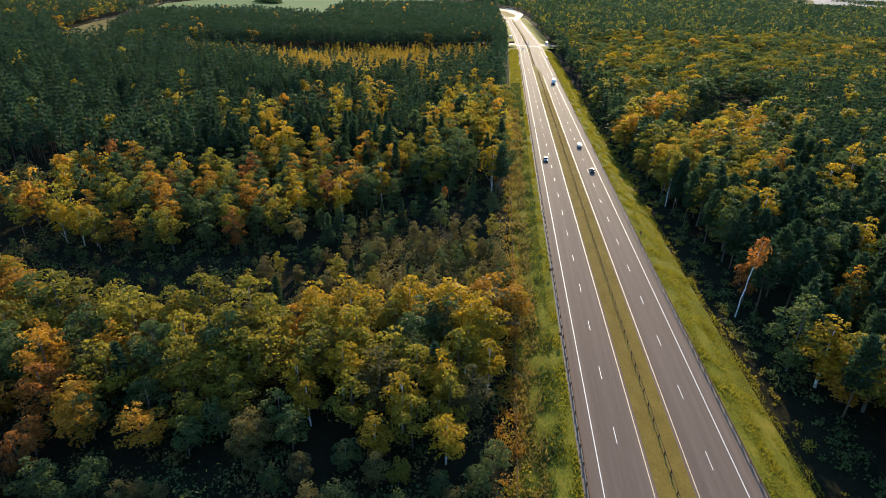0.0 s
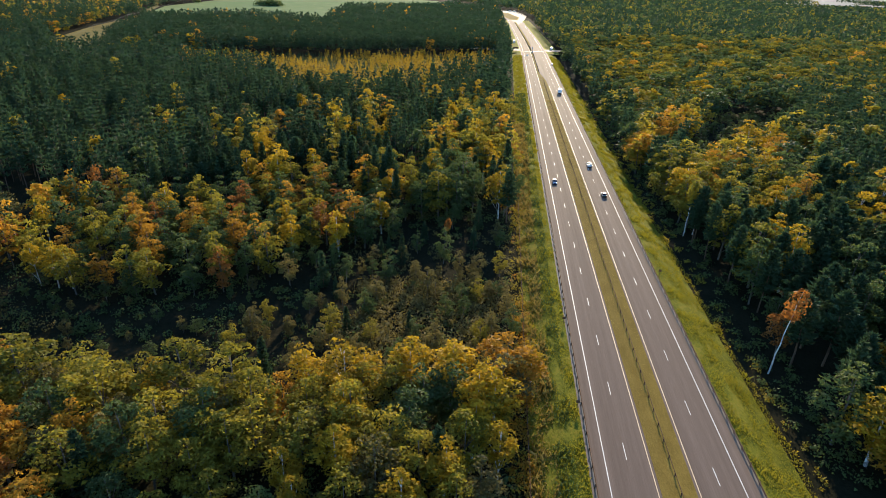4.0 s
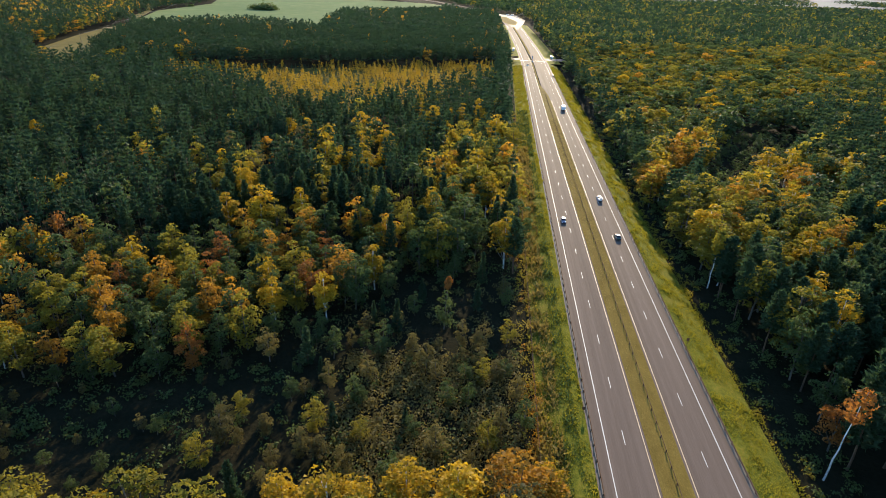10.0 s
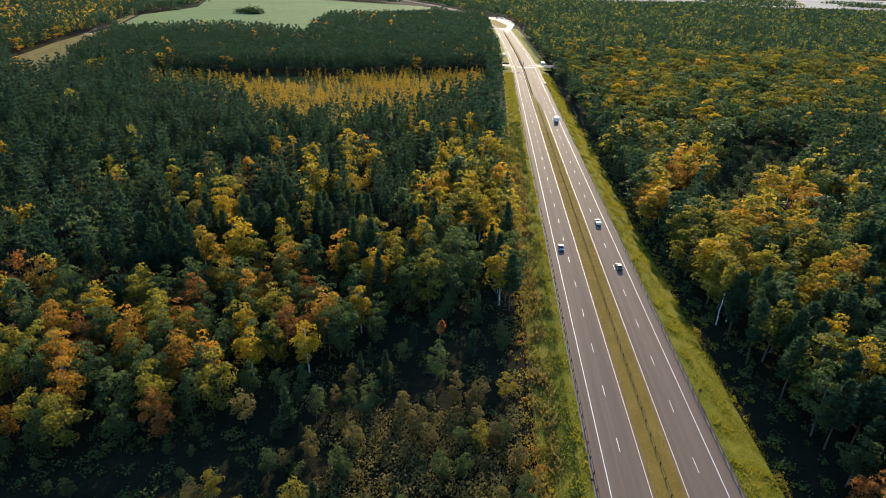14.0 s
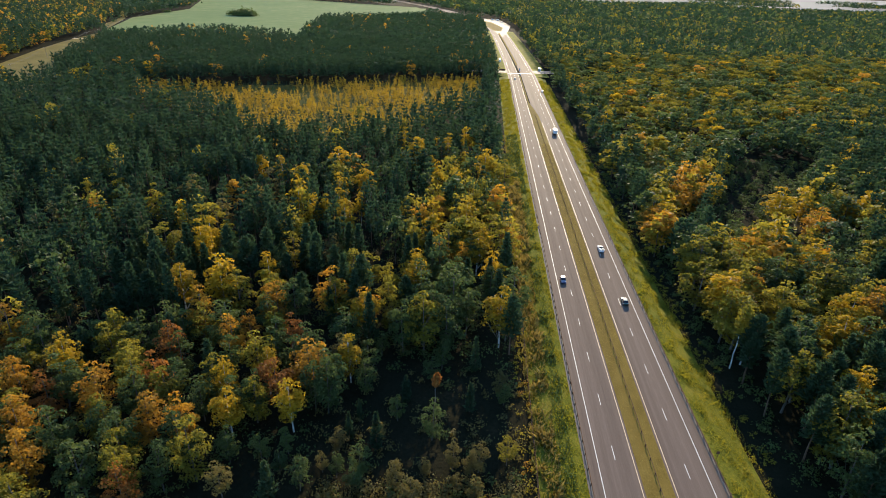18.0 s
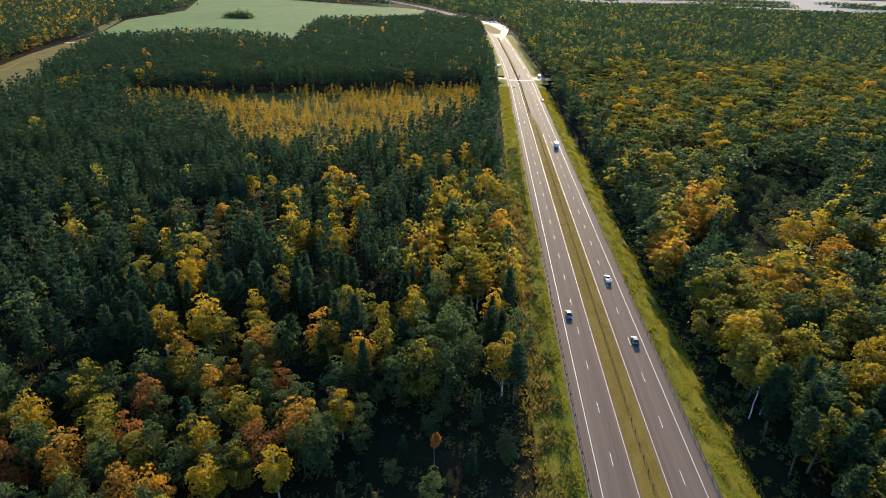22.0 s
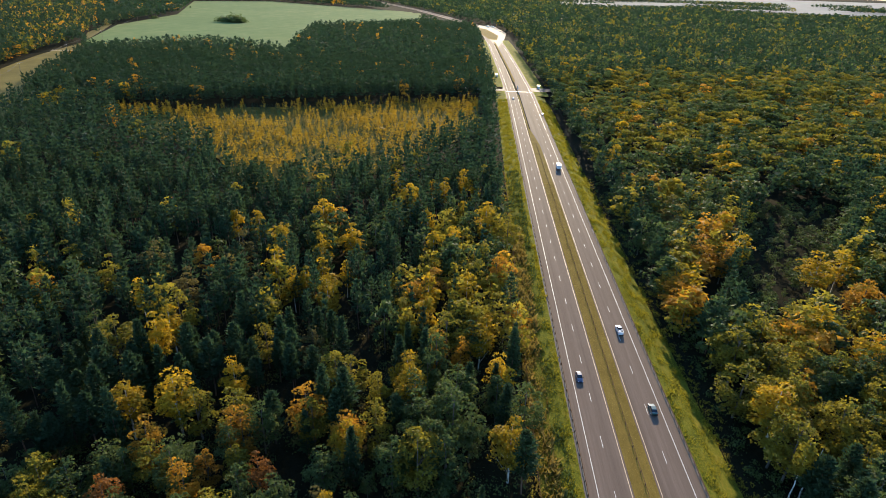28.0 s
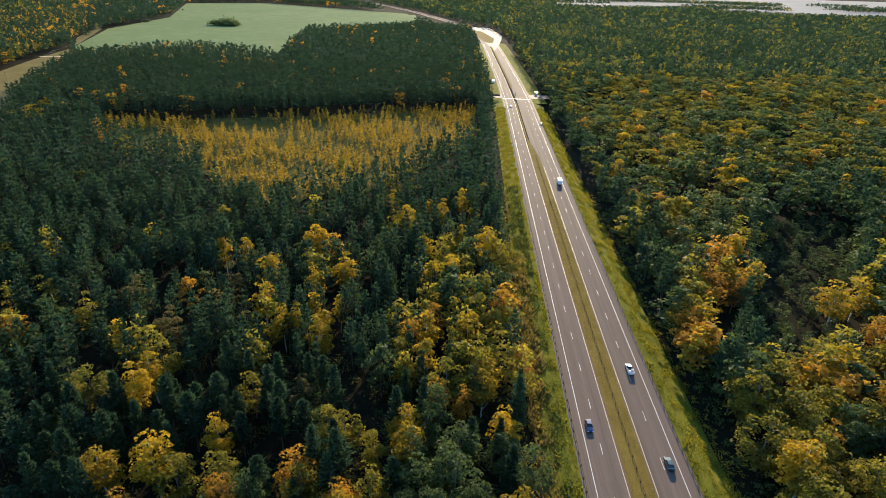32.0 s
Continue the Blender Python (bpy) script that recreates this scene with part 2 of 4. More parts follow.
def leaf_tris(r, centres, size, out, flat=0.5, loose=0.7):
    """One leaf spray at each centre: a triangle of its own size, facing between outwards and at random."""
    n = len(centres)
    nrm = loose * r.normal(size=(n, 3)) + out * (1.1 + flat)
    nrm /= np.linalg.norm(nrm, axis=1)[:, None] + 1e-9
    a = np.cross(nrm, r.normal(size=(n, 3)))
    a /= np.linalg.norm(a, axis=1)[:, None] + 1e-9
    b = np.cross(nrm, a)
    s = size * r.uniform(0.6, 1.35, n)[:, None]
    v = np.stack([centres - a * s * 0.5 - b * s * 0.3, centres + a * s * 0.5 - b * s * 0.3, centres + b * s * 0.6], 1).reshape(-1, 3)
    return v, np.arange(3 * n).reshape(-1, 3)


def needle_tris(r, centres, size, out, flat=0.5):
    """Needle sprays: a slim triangle each, its tip outwards along the bough."""
    n = len(centres)
    d = out / (np.linalg.norm(out, axis=1)[:, None] + 1e-9) + 0.45 * r.normal(size=(n, 3))
    d /= np.linalg.norm(d, axis=1)[:, None] + 1e-9
    a = np.cross(d, r.normal(size=(n, 3)))
    a /= np.linalg.norm(a, axis=1)[:, None] + 1e-9
    s = size * r.uniform(0.6, 1.35, n)[:, None]
    v = np.stack([centres - a * s * 0.3 - d * s * 0.3, centres + a * s * 0.3 - d * s * 0.3, centres + d * s * 0.95], 1).reshape(-1, 3)
    return v, np.arange(3 * n).reshape(-1, 3)


# ---- trees: each kind is a trunk with limbs and a crown of leaf sprays ----
def broadleaf(seed, height, radius, leaves, size, low=0.32, clumps=26, slim=1.0, limbs=9, spray=leaf_tris):
    """Returns (trunk verts, faces), (crown verts, faces)."""
    r = np.random.default_rng(seed)
    bend = r.normal(0, 0.25, 2)
    z = np.linspace(0, height * 0.9, 7)
    line = np.stack([bend[0] * np.sin(z / height * 2.4), bend[1] * np.sin(z / height * 2.0), z], 1)
    base = 0.16 + height * 0.006
    sides = 6 if limbs else 3
    wood = [tube(line, np.linspace(base, 0.05, 7), sides)]
    cz = height * (low + (1 - low) * 0.5)
    half = height * (1 - low) * 0.5
    c = []
    while len(c) < clumps:
        p = r.uniform(-1, 1, 3)
        d = np.linalg.norm(p)
        if 0.45 < d < 1.0:
            taper = 1.0 - 0.35 * max(p[2], 0) - 0.15 * max(-p[2], 0)
            c.append((p[0] * radius * taper * slim, p[1] * radius * taper * slim, cz + p[2] * half))
    c = np.array(c) + np.array([bend[0], bend[1], 0])
    tv, tf = wood[0]
    tv, tf = list(tv), list(tf)
    for i in range(min(limbs, len(c))):
        e = c[i]
        ring = min(5, max(1, int(6 * (e[2] - half * 0.5) / (height * 0.9))))
        if e[2] > line[ring][2]:
            # the limb grows out of four corners of the trunk's ring
            first = [ring * sides + (i + q) % sides for q in range(3)]
            s = np.mean([tv[q] for q in first], 0)
            m = (s + e) / 2 + np.array([0, 0, -0.25])
            n0 = len(tv)
            for p, w in ((m, 0.09), (e, 0.03)):
                tv += [p + np.array([math.cos(q * 2.09), math.sin(q * 2.09), 0]) * w for q in range(3)]
            for lo, hi in ((first, [n0, n0 + 1, n0 + 2]), ([n0, n0 + 1, n0 + 2], [n0 + 3, n0 + 4, n0 + 5])):
                tf += [(lo[q], lo[(q + 1) % 3], hi[(q + 1) % 3], hi[q]) for q in range(3)]
    wood = [(np.array(tv), np.array(tf))]
    which = r.integers(0, len(c), leaves)
    rad = radius * r.uniform(0.28, 0.48, len(c))
    off = r.normal(size=(leaves, 3))
    off /= np.linalg.norm(off, axis=1)[:, None]
    off[:, 2] = np.abs(off[:, 2]) * 0.75 - 0.15
    pos = c[which] + off * (rad[which] * r.uniform(0.55, 1.0, leaves) ** 0.5)[:, None]
    if not limbs:                                     # a far crown shades as one rounded mass
        whole = (pos - np.array([bend[0], bend[1], cz - half * 0.4])) / np.array([radius, radius, half])
        off = 0.5 * off + 0.5 * whole / (np.linalg.norm(whole, axis=1)[:, None] + 1e-9)
    return joined(wood), spray(r, pos, size, off, 0.0, 1.0 if limbs else 1.5)


def conifer(seed, height, radius, sprays, size, low=0.45, cone=0.7, spray=leaf_tris):
    """A pine (short rounded top) or spruce (long cone): whorls of drooping boughs with needle sprays."""
    r = np.random.default_rng(seed)
    z = np.linspace(0, height, 6)
    line = np.stack([0.15 * np.sin(z * 0.3), 0.12 * np.cos(z * 0.27), z], 1)
    wood = [tube(line, np.linspace(0.17 + height * 0.004, 0.03, 6), 6 if sprays > 400 else 3)]
    full = sprays > 400
    levels = max(6, int(height * (1 - low) / 1.1)) if full else 8 if sprays > 100 else 6
    per = max(2, sprays // (levels * 6)) if full else max(1, sprays // (levels * 5))
    cs, outs = [], []
    for i in range(levels):
        f = i / (levels - 1)
        zz = height * (low + (1 - low) * f * 0.98)
        reach = radius * ((1 - f) ** cone) * r.uniform(0.75, 1.2) * min(1.0, 0.55 + f * 3) + 0.2
        arms = r.integers(5, 8) if full else 5
        for k in range(arms):
            a = 2 * math.pi * (k + r.uniform(-0.3, 0.3)) / arms + i * 0.8
            rr = reach * r.uniform(0.6, 1.15)
            d = np.array([math.cos(a), math.sin(a), -0.12 + 0.5 * f])
            t = r.uniform(0.25, 1.0, per) ** 0.7
            p = np.array([0, 0, zz]) + d * (rr * t)[:, None] + r.normal(0, 0.22 + 0.1 * rr, (per, 3)) * np.array([1, 1, 0.5])
            cs.append(p)
            outs.append(np.repeat((d + np.array([0, 0, 0.9]))[None], per, 0))
    return joined(wood), spray(r, np.concatenate(cs), size, np.concatenate(outs), 0.6)


# ---- the ground and the road ----
BEND_Y = (0, 660, 795, 944, 1112, 1234, 1404, 1500, 1590, 1800, 1980, 2600)
BEND_X = (0, 0, -3, -8, -14, -20, -35, -55, -84, -155, -218, -480)


def road_x(y):
    """How far the road's line has bent to the left at y."""
    return float(np.interp(y, BEND_Y, BEND_X))


def on_road(x, y, turn=0.0):
    """A pose on the carriageway."""
    return pose(x + road_x(y), y, 0.012, 0, 0, turn)


def ground_z(x, y):
    """The road lies on a low bank; the wood's floor is lower on both sides."""
    c = x - road_x(y)
    left = min(1.0, max(0.0, (14.0 - c) / 9.0))
    right = min(1.0, max(0.0, (45.0 - 0.0 - c) / -9.0))
    calm = max(0.0, 1.0 - max(0.0, y - 640.0) / 60.0)
    dip = 1.2 * left * left * (3 - 2 * left) + 2.8 * right * right * (3 - 2 * right) * calm
    return -0.10 - dip


def strip(name, edges, ys, mat, z=0.0, parent=None, label="", lift=None):
    """A long band along the road: its edges' x at each y, following the road's bend."""
    vs, fs = [], []
    k = len(edges)
    for y in ys:
        for x in edges:
            xx = x + road_x(y)
            vs.append((xx, y, (ground_z(xx, y) + lift) if lift is not None else z))
    for i in range(len(ys) - 1):
        for j in range(k - 1):
            fs.append((i * k + j, i * k + j + 1, (i + 1) * k + j + 1, (i + 1) * k + j))
    return mesh_object(name, vs, fs, mat, parent, label)


gx = np.unique(np.concatenate([[-6000, -4000, -2500, -1600, -1000, -700], np.arange(-500, -60, 40), np.arange(-60, 0, 12), np.arange(0, 16, 2), np.arange(16, 44, 4), np.arange(44, 62, 1.5), np.arange(62, 120, 12), np.arange(120, 520, 40), [700, 1000, 1600, 2500, 4000, 6000]]))
gy = np.concatenate([[-1500, -600, -200], np.arange(-60, 660, 20), np.arange(660, 2500, 40), [2600, 3200, 4000, 5000, 6500]])
gv = [(x, y, ground_z(x, y) - 0.15 + (0.25 * noise.noise((x * 0.03, y * 0.03, 0)) if not 0 < x - road_x(y) < 60 else 0)) for y in gy for x in gx]
nx = len(gx)
gf = [(j * nx + i, j * nx + i + 1, (j + 1) * nx + i + 1, (j + 1) * nx + i) for j in range(len(gy) - 1) for i in range(nx - 1)]
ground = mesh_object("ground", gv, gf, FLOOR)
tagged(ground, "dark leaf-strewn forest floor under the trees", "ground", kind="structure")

road_ys = np.concatenate([np.arange(-40, 660, 20), np.arange(660, 2500, 40)])
near_ys = road_ys[road_ys <= 660]
road = strip("road", (16.9, 29.9 - 2.9), road_ys, ASPHALT)
tagged(road, "grey two-lane carriageway of worn asphalt with pale tracks", "road", kind="structure")
road2 = strip("road", (29.2, 42.9), road_ys, ASPHALT)
tagged(road2, "grey two-lane carriageway of worn asphalt beside the median", "road", kind="structure")
median = strip("median", (27.0, 28.5, 29.9, 31.3, 32.7), near_ys[near_ys <= 440], MEDIAN, z=0.03)
mv = [(27.0, 440, 0.03), (32.7, 440, 0.03), (32.4, 480, 0.03), (30.6, 505, 0.03), (28.4, 528, 0.03), (27.4, 528, 0.03), (27.0, 480, 0.03)]
tagged(mesh_object("median", mv, [(0, 1, 2, 6), (6, 2, 3, 4, 5)], MEDIAN), "narrowing median of dry grass before the junction", "median", kind="structure")
tagged(strip("median", (27.4, 28.4), np.array([528.0, 600, 666]), MEDIAN, z=0.02), "narrow dark island between the lanes before the junction", "median", kind="structure")
tagged(strip("median", (28.6, 30.8), road_ys[(road_ys > 700) & (road_ys < 1180)], MEDIAN, z=0.03), "narrow grass median beyond the junction", "median", kind="structure")
tagged(median, "narrow median strip of dry yellowish grass", "median", kind="structure")
for a, b in ((16.0, 16.9), (42.9, 43.8)):
    tagged(strip("shoulder", (a, b), road_ys, SHOULDER, z=-0.02), "pale gravel shoulder along the asphalt", "shoulder", kind="structure")
tagged(strip("verge", (6.5, 8.5, 10.5, 12.5, 14.5, 16.0), near_ys, GRASS, lift=0.02), "sunlit grass verge beside the guard rail", "verge", kind="structure")
tagged(strip("verge", (43.8, 45.3, 46.8, 48.3, 49.8, 51.5, 53.0), near_ys, GRASS, lift=0.02), "sunlit grass verge sloping down to the wood", "verge", kind="structure")

far_ys = road_ys[(road_ys >= 660) & (road_ys < 1200)]
tagged(strip("verge", (5.0, 11.0, 16.0), far_ys, GRASS, z=-0.06), "grass verge beyond the junction", "verge", kind="structure")
tagged(strip("verge", (43.8, 50.0, 57.0), far_ys, GRASS, z=-0.06), "grass verge beyond the junction", "verge", kind="structure")

# painted lines
for x, m in ((19.0, PAINT), (26.5, PAINT_WARM), (33.2, PAINT_WARM), (40.7, PAINT)):
    tagged(strip("edge_line", (x - 0.075, x + 0.075), road_ys[road_ys < (470 if x == 33.2 else 1200)], m, z=0.012), "continuous painted edge line, slightly worn", "road marking", "edge lines", "structure")
DASH = 17.2
dash_me = None
for x, first in ((22.75, 63.6), (36.95, 59.7)):
    for k in range(-4, 38):
        y = first + k * DASH
        if dash_me is None:
            ob = mesh_object("dash", [(-0.06, -2.0, 0), (0.06, -2.0, 0), (0.06, 2.0, 0), (-0.06, 2.0, 0)], [(0, 1, 2, 3)], PAINT, road)
            dash_me = ob.data
        else:
            ob = new("dash", dash_me)
            ob.parent = road if x < 30 else road2
        ob.matrix_basis = on_road(x, y)

# ---- open ground beyond the wood ----
def patch_of_ground(name, poly, mat, z, label, category, bank=False):
    """A flat field laid over the ground, cut along the ground's own rows."""
    bm = bmesh.new()
    bm.faces.new([bm.verts.new((x, y, 0)) for x, y in poly])
    low, high = min(y for _, y in poly), max(y for _, y in poly)
    for y in gy:
        if low < y < high:
            bmesh.ops.bisect_plane(bm, geom=bm.verts[:] + bm.edges[:] + bm.faces[:], plane_co=(0, y, 0), plane_no=(0, 1, 0), dist=0.01)
    bmesh.ops.triangulate(bm, faces=bm.faces[:])
    for v in bm.verts:
        v.co.z = (0.0 if bank else ground_z(v.co.x, v.co.y)) + z
    bmesh.ops.recalc_face_normals(bm, faces=bm.faces[:])
    return tagged(part(name, bm, mat, None), label, category, kind="structure")


CLEARING = ((-295, 539), (-252, 546), (-197, 566), (-141, 581), (-79, 608), (-10, 631), (-11, 514), (-45, 444), (-71, 400), (-94, 397), (-115, 363), (-136, 382), (-165, 421), (-198, 448), (-246, 471), (-260, 485))
MEADOW = ((-484, 813), (-424, 916), (-319, 905), (-252, 836), (-267, 906), (-315, 1218), (-230, 1291), (-136, 1389), (-150, 1600), (-186, 1905), (-743, 2272), (-958, 2131), (-728, 1538), (-698, 1233), (-590, 961))
HEATH_STRIP = ((-350, 470), (-382, 551), (-429, 655), (-484, 800), (-590, 961), (-698, 1210), (-730, 1260), (-660, 1080), (-585, 950), (-557, 822), (-533, 743), (-480, 600))
PALE = ((300, 2500), (900, 2300), (1900, 2150), (2900, 2700), (2900, 4700), (300, 4700))
patch_of_ground("meadow", MEADOW, FIELD, 0.14, "wide pale green meadow beyond the pine wood", "field")
patch_of_ground("heath", HEATH_STRIP, HEATH, 0.1, "dry brown grass strip below a power line", "field")
patch_of_ground("stubble_field", PALE, STUBBLE, 0.14, "pale stubble field far off", "field")
patch_of_ground("clearing", CLEARING, CLEARING_GRASS, 0.3, "dry grass on the young larch clearing", "clearing")
patch_of_ground("track", ((-568, 855), (-537, 862), (-536, 867), (-569, 861)), SAND, 0.2, "pale sandy track crossing the dry strip", "track")
patch_of_ground("lay_by", ((19, 1068), (32, 1190), (41, 1318), (21, 1480), (-40, 1520), (-30, 1420), (0, 1240)), SHOULDER, 0.02, "pale paved lay-by beside the far road", "lay-by", True)
patch_of_ground("island", ((-22, 1440), (-10, 1290), (6, 1190), (19, 1180), (24, 1260), (2, 1400)), MEDIAN, 0.06, "grass island between road and lay-by", "traffic island", True)

# ---- forest ----
def inside(x, y, poly):
    n, c = len(poly), False
    for i in range(n):
        (x1, y1), (x2, y2) = poly[i], poly[(i + 1) % n]
        if (y1 > y) != (y2 > y) and x < (x2 - x1) * (y - y1) / (y2 - y1) + x1:
            c = not c
    return c


# stands of the wood, as outlines on the plan
MAPLE_BELT = ((-150, 116), (-84, 120), (-64, 126), (-58, 140), (-40, 156), (-34, 178), (-48, 198), (-75, 186), (-95, 178), (-150, 176))
BIRCH_MIX = ((-165, 205), (-160, 268), (-112, 290), (-100, 320), (-70, 332), (-52, 370), (-18, 372), (6, 338), (6, 180), (-34, 180), (-48, 199), (-75, 187), (-95, 179))
BRIGHT_EDGE = ((-36, 236), (-30, 300), (-20, 330), (6, 334), (6, 228), (-14, 228))
SCRUB = ((-36, 92), (-60, 100), (-50, 122), (-38, 142), (-20, 146), (6, 148), (6, 92))
OAK_GROVE = ((58, 200), (58, 226), (74, 250), (94, 256), (112, 276), (136, 304), (160, 318), (140, 268), (108, 215), (100, 186), (78, 186))
DARK_GAP = ((80, 260), (88, 290), (108, 330), (130, 372), (154, 396), (178, 384), (154, 338), (132, 304), (110, 270), (94, 256))
GREEN_STAND = ((56, 250), (74, 264), (86, 292), (106, 330), (128, 374), (150, 398), (150, 415), (80, 425), (56, 425))
GOLDEN_WOOD = ((62, 680), (64, 600), (70, 440), (104, 392), (162, 421), (208, 449), (260, 530), (400, 640), (560, 790), (344, 808), (203, 775))


def species(x, y):
    """Which tree stands at x, y: (kind, height) or None."""
    c = x - road_x(y)
    u, w = rng.random(), rng.random()
    patch = noise.noise((x * 0.016, y * 0.016, 3.0))
    fine = noise.noise((x * 0.05, y * 0.05, 9.0))
    edge = 1.5 * noise.noise((y * 0.06, 0.0, 5.0))
    if (3.5 + edge if y < 660 else 4.0 if y < 1370 else -70.0) < c < (65.0 + 3 * edge if y < 150 else 62.0 + 3 * edge if y < 255 else 58.0 + 3 * edge if y < 600 else 58.0 if y < 1040 else 72.0 if y < 1530 else 46.0):
        return None
    if y > 690 and (inside(x, y, MEADOW) or inside(x, y, PALE) and noise.noise((x * 0.002, y * 0.006, 4.0)) < 0.22) or inside(x, y, HEATH_STRIP):
        return None
    if inside(x, y, CLEARING):
        band = noise.noise((x * 0.010 + 0.006 * y, y * 0.034, 2.0)) + 0.5 * fine
        return ("larch", rng.uniform(5, 9)) if u < 0.70 + 1.3 * band else ("pine", rng.uniform(4, 7))
    keep = 1.0
    if c < 10:
        if x < -100 and y < 96:
            mix = (("olive", .34), ("yellow", .28), ("orange", .24), ("green", .14))
            h = rng.uniform(13, 17)
        elif inside(x, y, SCRUB):                        # thin saplings and willows
            keep = 0.74
            mix = (("brown", .60), ("olive", .10), ("green", .20), ("spruce", .04))
            h = rng.uniform(5.5, 9.5)
        elif y < (84 if x < -50 else 90 if x < -30 else 97):
            keep = 0.86 if y > 60 else 0.8
            if y < 60:
                mix = (("brown", .52), ("olive", .10), ("rust", .04), ("green", .34)) if x > -62 else (("orange", .26), ("rust", .24), ("green", .30), ("brown", .20))
            elif x < -65:
                mix = (("orange", .26), ("olive", .34), ("yellow", .12), ("green", .16), ("brown", .12))
            else:
                mix = (("olive", .46), ("yellow", .18), ("orange", .06), ("green", .12), ("brown", .14), ("spruce", .04))
            h = rng.uniform(11.5, 15.5) if y > 66 else rng.uniform(9, 12) if y < 24 else rng.uniform(4, 7) + 0.3 * max(0.0, y - 46) + (2.0 if x < -55 else 0.0)
        elif inside(x, y, MAPLE_BELT):
            mix = (("olive", .28), ("green", .40), ("orange", .12), ("rust", .05), ("yellow", .07), ("brown", .04), ("spruce", .04))
            keep = 0.70
            h = rng.uniform(12, 16) if y > 128 else rng.uniform(9, 13)
        elif y < 131 and x < -34:                        # open dark ground
            keep = 0.42
            mix = (("green", .7), ("brown", .3))
            h = rng.uniform(3, 6)
        elif y < 182:
            keep = 0.34 if x > -36 else 0.6
            mix = (("green", .56), ("brown", .22), ("spruce", .22))
            h = rng.uniform(6, 11)
        elif inside(x, y, BRIGHT_EDGE):
            keep = 0.74
            mix = (("yellow", .12), ("olive", .32), ("green", .27), ("pine", .12), ("spruce", .11), ("orange", .06))
            h = rng.uniform(14, 19)
        elif inside(x, y, BIRCH_MIX):
            keep = 0.62
            if x > -42 and y < 240:
                mix = (("green", .36), ("spruce", .24), ("pine", .20), ("olive", .12), ("yellow", .05), ("orange", .03))
            else:
                mix = (("pine", .56), ("spruce", .27), ("yellow", .045), ("olive", .05), ("orange", .01), ("green", .04), ("brown", .025))
            h = rng.uniform(14, 20)
        elif y > 640 and x < -480 and x + 0.55 * y < -60:
            mix = (("orange", .12), ("olive", .24), ("pine", .64)) if patch > 0.0 else (("pine", .86), ("olive", .10), ("orange", .04))
            h = rng.uniform(16, 21)
        elif y > 560:
            mix = (("pine", .98), ("orange", .010), ("brown", .010)) if patch + 0.5 * fine < 0.2 else (("pine", .92), ("orange", .035), ("brown", .045))
            h = rng.uniform(17, 21)
        else:
            keep = 0.76
            mix = (("pine", .985), ("olive", .010), ("yellow", .005))
            h = rng.uniform(13, 21.5)
    else:
        if inside(x, y, DARK_GAP):
            return ("green", rng.uniform(4, 8)) if w > 0.12 else None
        if y < 150:
            keep = 0.9
            mix = (("pine", .62), ("green", .20), ("spruce", .12), ("olive", .04), ("orange", .02))
            h = rng.uniform(13, 19)
        elif c < 68 and y > 290:                         # dark pines line the road
            mix = (("pine", .72), ("green", .20), ("olive", .08))
            h = rng.uniform(14, 19)
        elif inside(x, y, OAK_GROVE):
            keep = 0.42
            mix = (("olive", .44), ("green", .33), ("yellow", .08), ("orange", .05), ("pine", .10))
            h = rng.uniform(14, 20)
        elif inside(x, y, GREEN_STAND):
            keep = 0.40
            mix = (("green", .46), ("olive", .27), ("yellow", .04), ("orange", .06), ("brown", .05), ("pine", .12))
            h = rng.uniform(14, 19)
        elif inside(x, y, GOLDEN_WOOD):
            keep = 0.34
            mix = (("olive", .52), ("yellow", .08), ("green", .35), ("orange", .04), ("pine", .01)) if patch + 0.8 * fine > -0.02 else (("green", .68), ("olive", .20), ("pine", .12))
            h = rng.uniform(13, 22)
        elif y > 790:
            mix = (("pine", .80), ("green", .15), ("olive", .05)) if patch + 0.4 * fine < 0.22 else (("olive", .26), ("brown", .08), ("green", .34), ("pine", .32))
            h = rng.uniform(15, 20)
        elif y < 430:
            mix = (("pine", .72), ("green", .20), ("olive", .05), ("yellow", .03))
            h = rng.uniform(15, 20)
        else:
            keep = 0.8
            mix = (("pine", .40), ("green", .34), ("olive", .22), ("yellow", .04))
            h = rng.uniform(15, 20)
    if w > keep:
        return None
    for k, p in mix:
        u -= p
        if u <= 0:
            return k, h * (0.9 if k == "brown" else 1.0)
    return mix[0][0], h


SHAPE = {   # kind: form, bark, leaves, slimness, common name
    "olive": ("b", BARK_GREY, LEAF["olive"], 1.0, "oak"), "yellow": ("b", BARK_BIRCH, LEAF["yellow"], 0.74, "birch"),
    "orange": ("b", BARK_GREY, LEAF["orange"], 0.92, "maple"), "rust": ("b", BARK_GREY, LEAF["rust"], 1.0, "rowan"),
    "green": ("b", BARK_GREY, LEAF["green"], 1.0, "alder"), "brown": ("b", BARK_GREY, LEAF["brown"], 0.95, "willow"),
    "pine": ("p", BARK_PINE, LEAF["needle"], 1.0, "pine"), "spruce": ("s", BARK_PINE, LEAF["needle"], 1.0, "spruce"),
    "larch": ("l", BARK_PINE, LEAF["larch"], 1.0, "larch")}
LABELS = {
    "olive": "broad oak with yellow-green autumn leaves in the wood", "yellow": "slender birch with yellow autumn leaves",
    "orange": "maple with bright orange autumn leaves in the wood", "rust": "small tree with rust-red autumn leaves",
    "green": "leafy alder still in dark green leaf", "brown": "low thinning willow with brownish grey leaves",
    "pine": "tall Scots pine with a dark green crown", "spruce": "dark green spruce with a long conical crown"}
H0 = 22.0     # height of a template
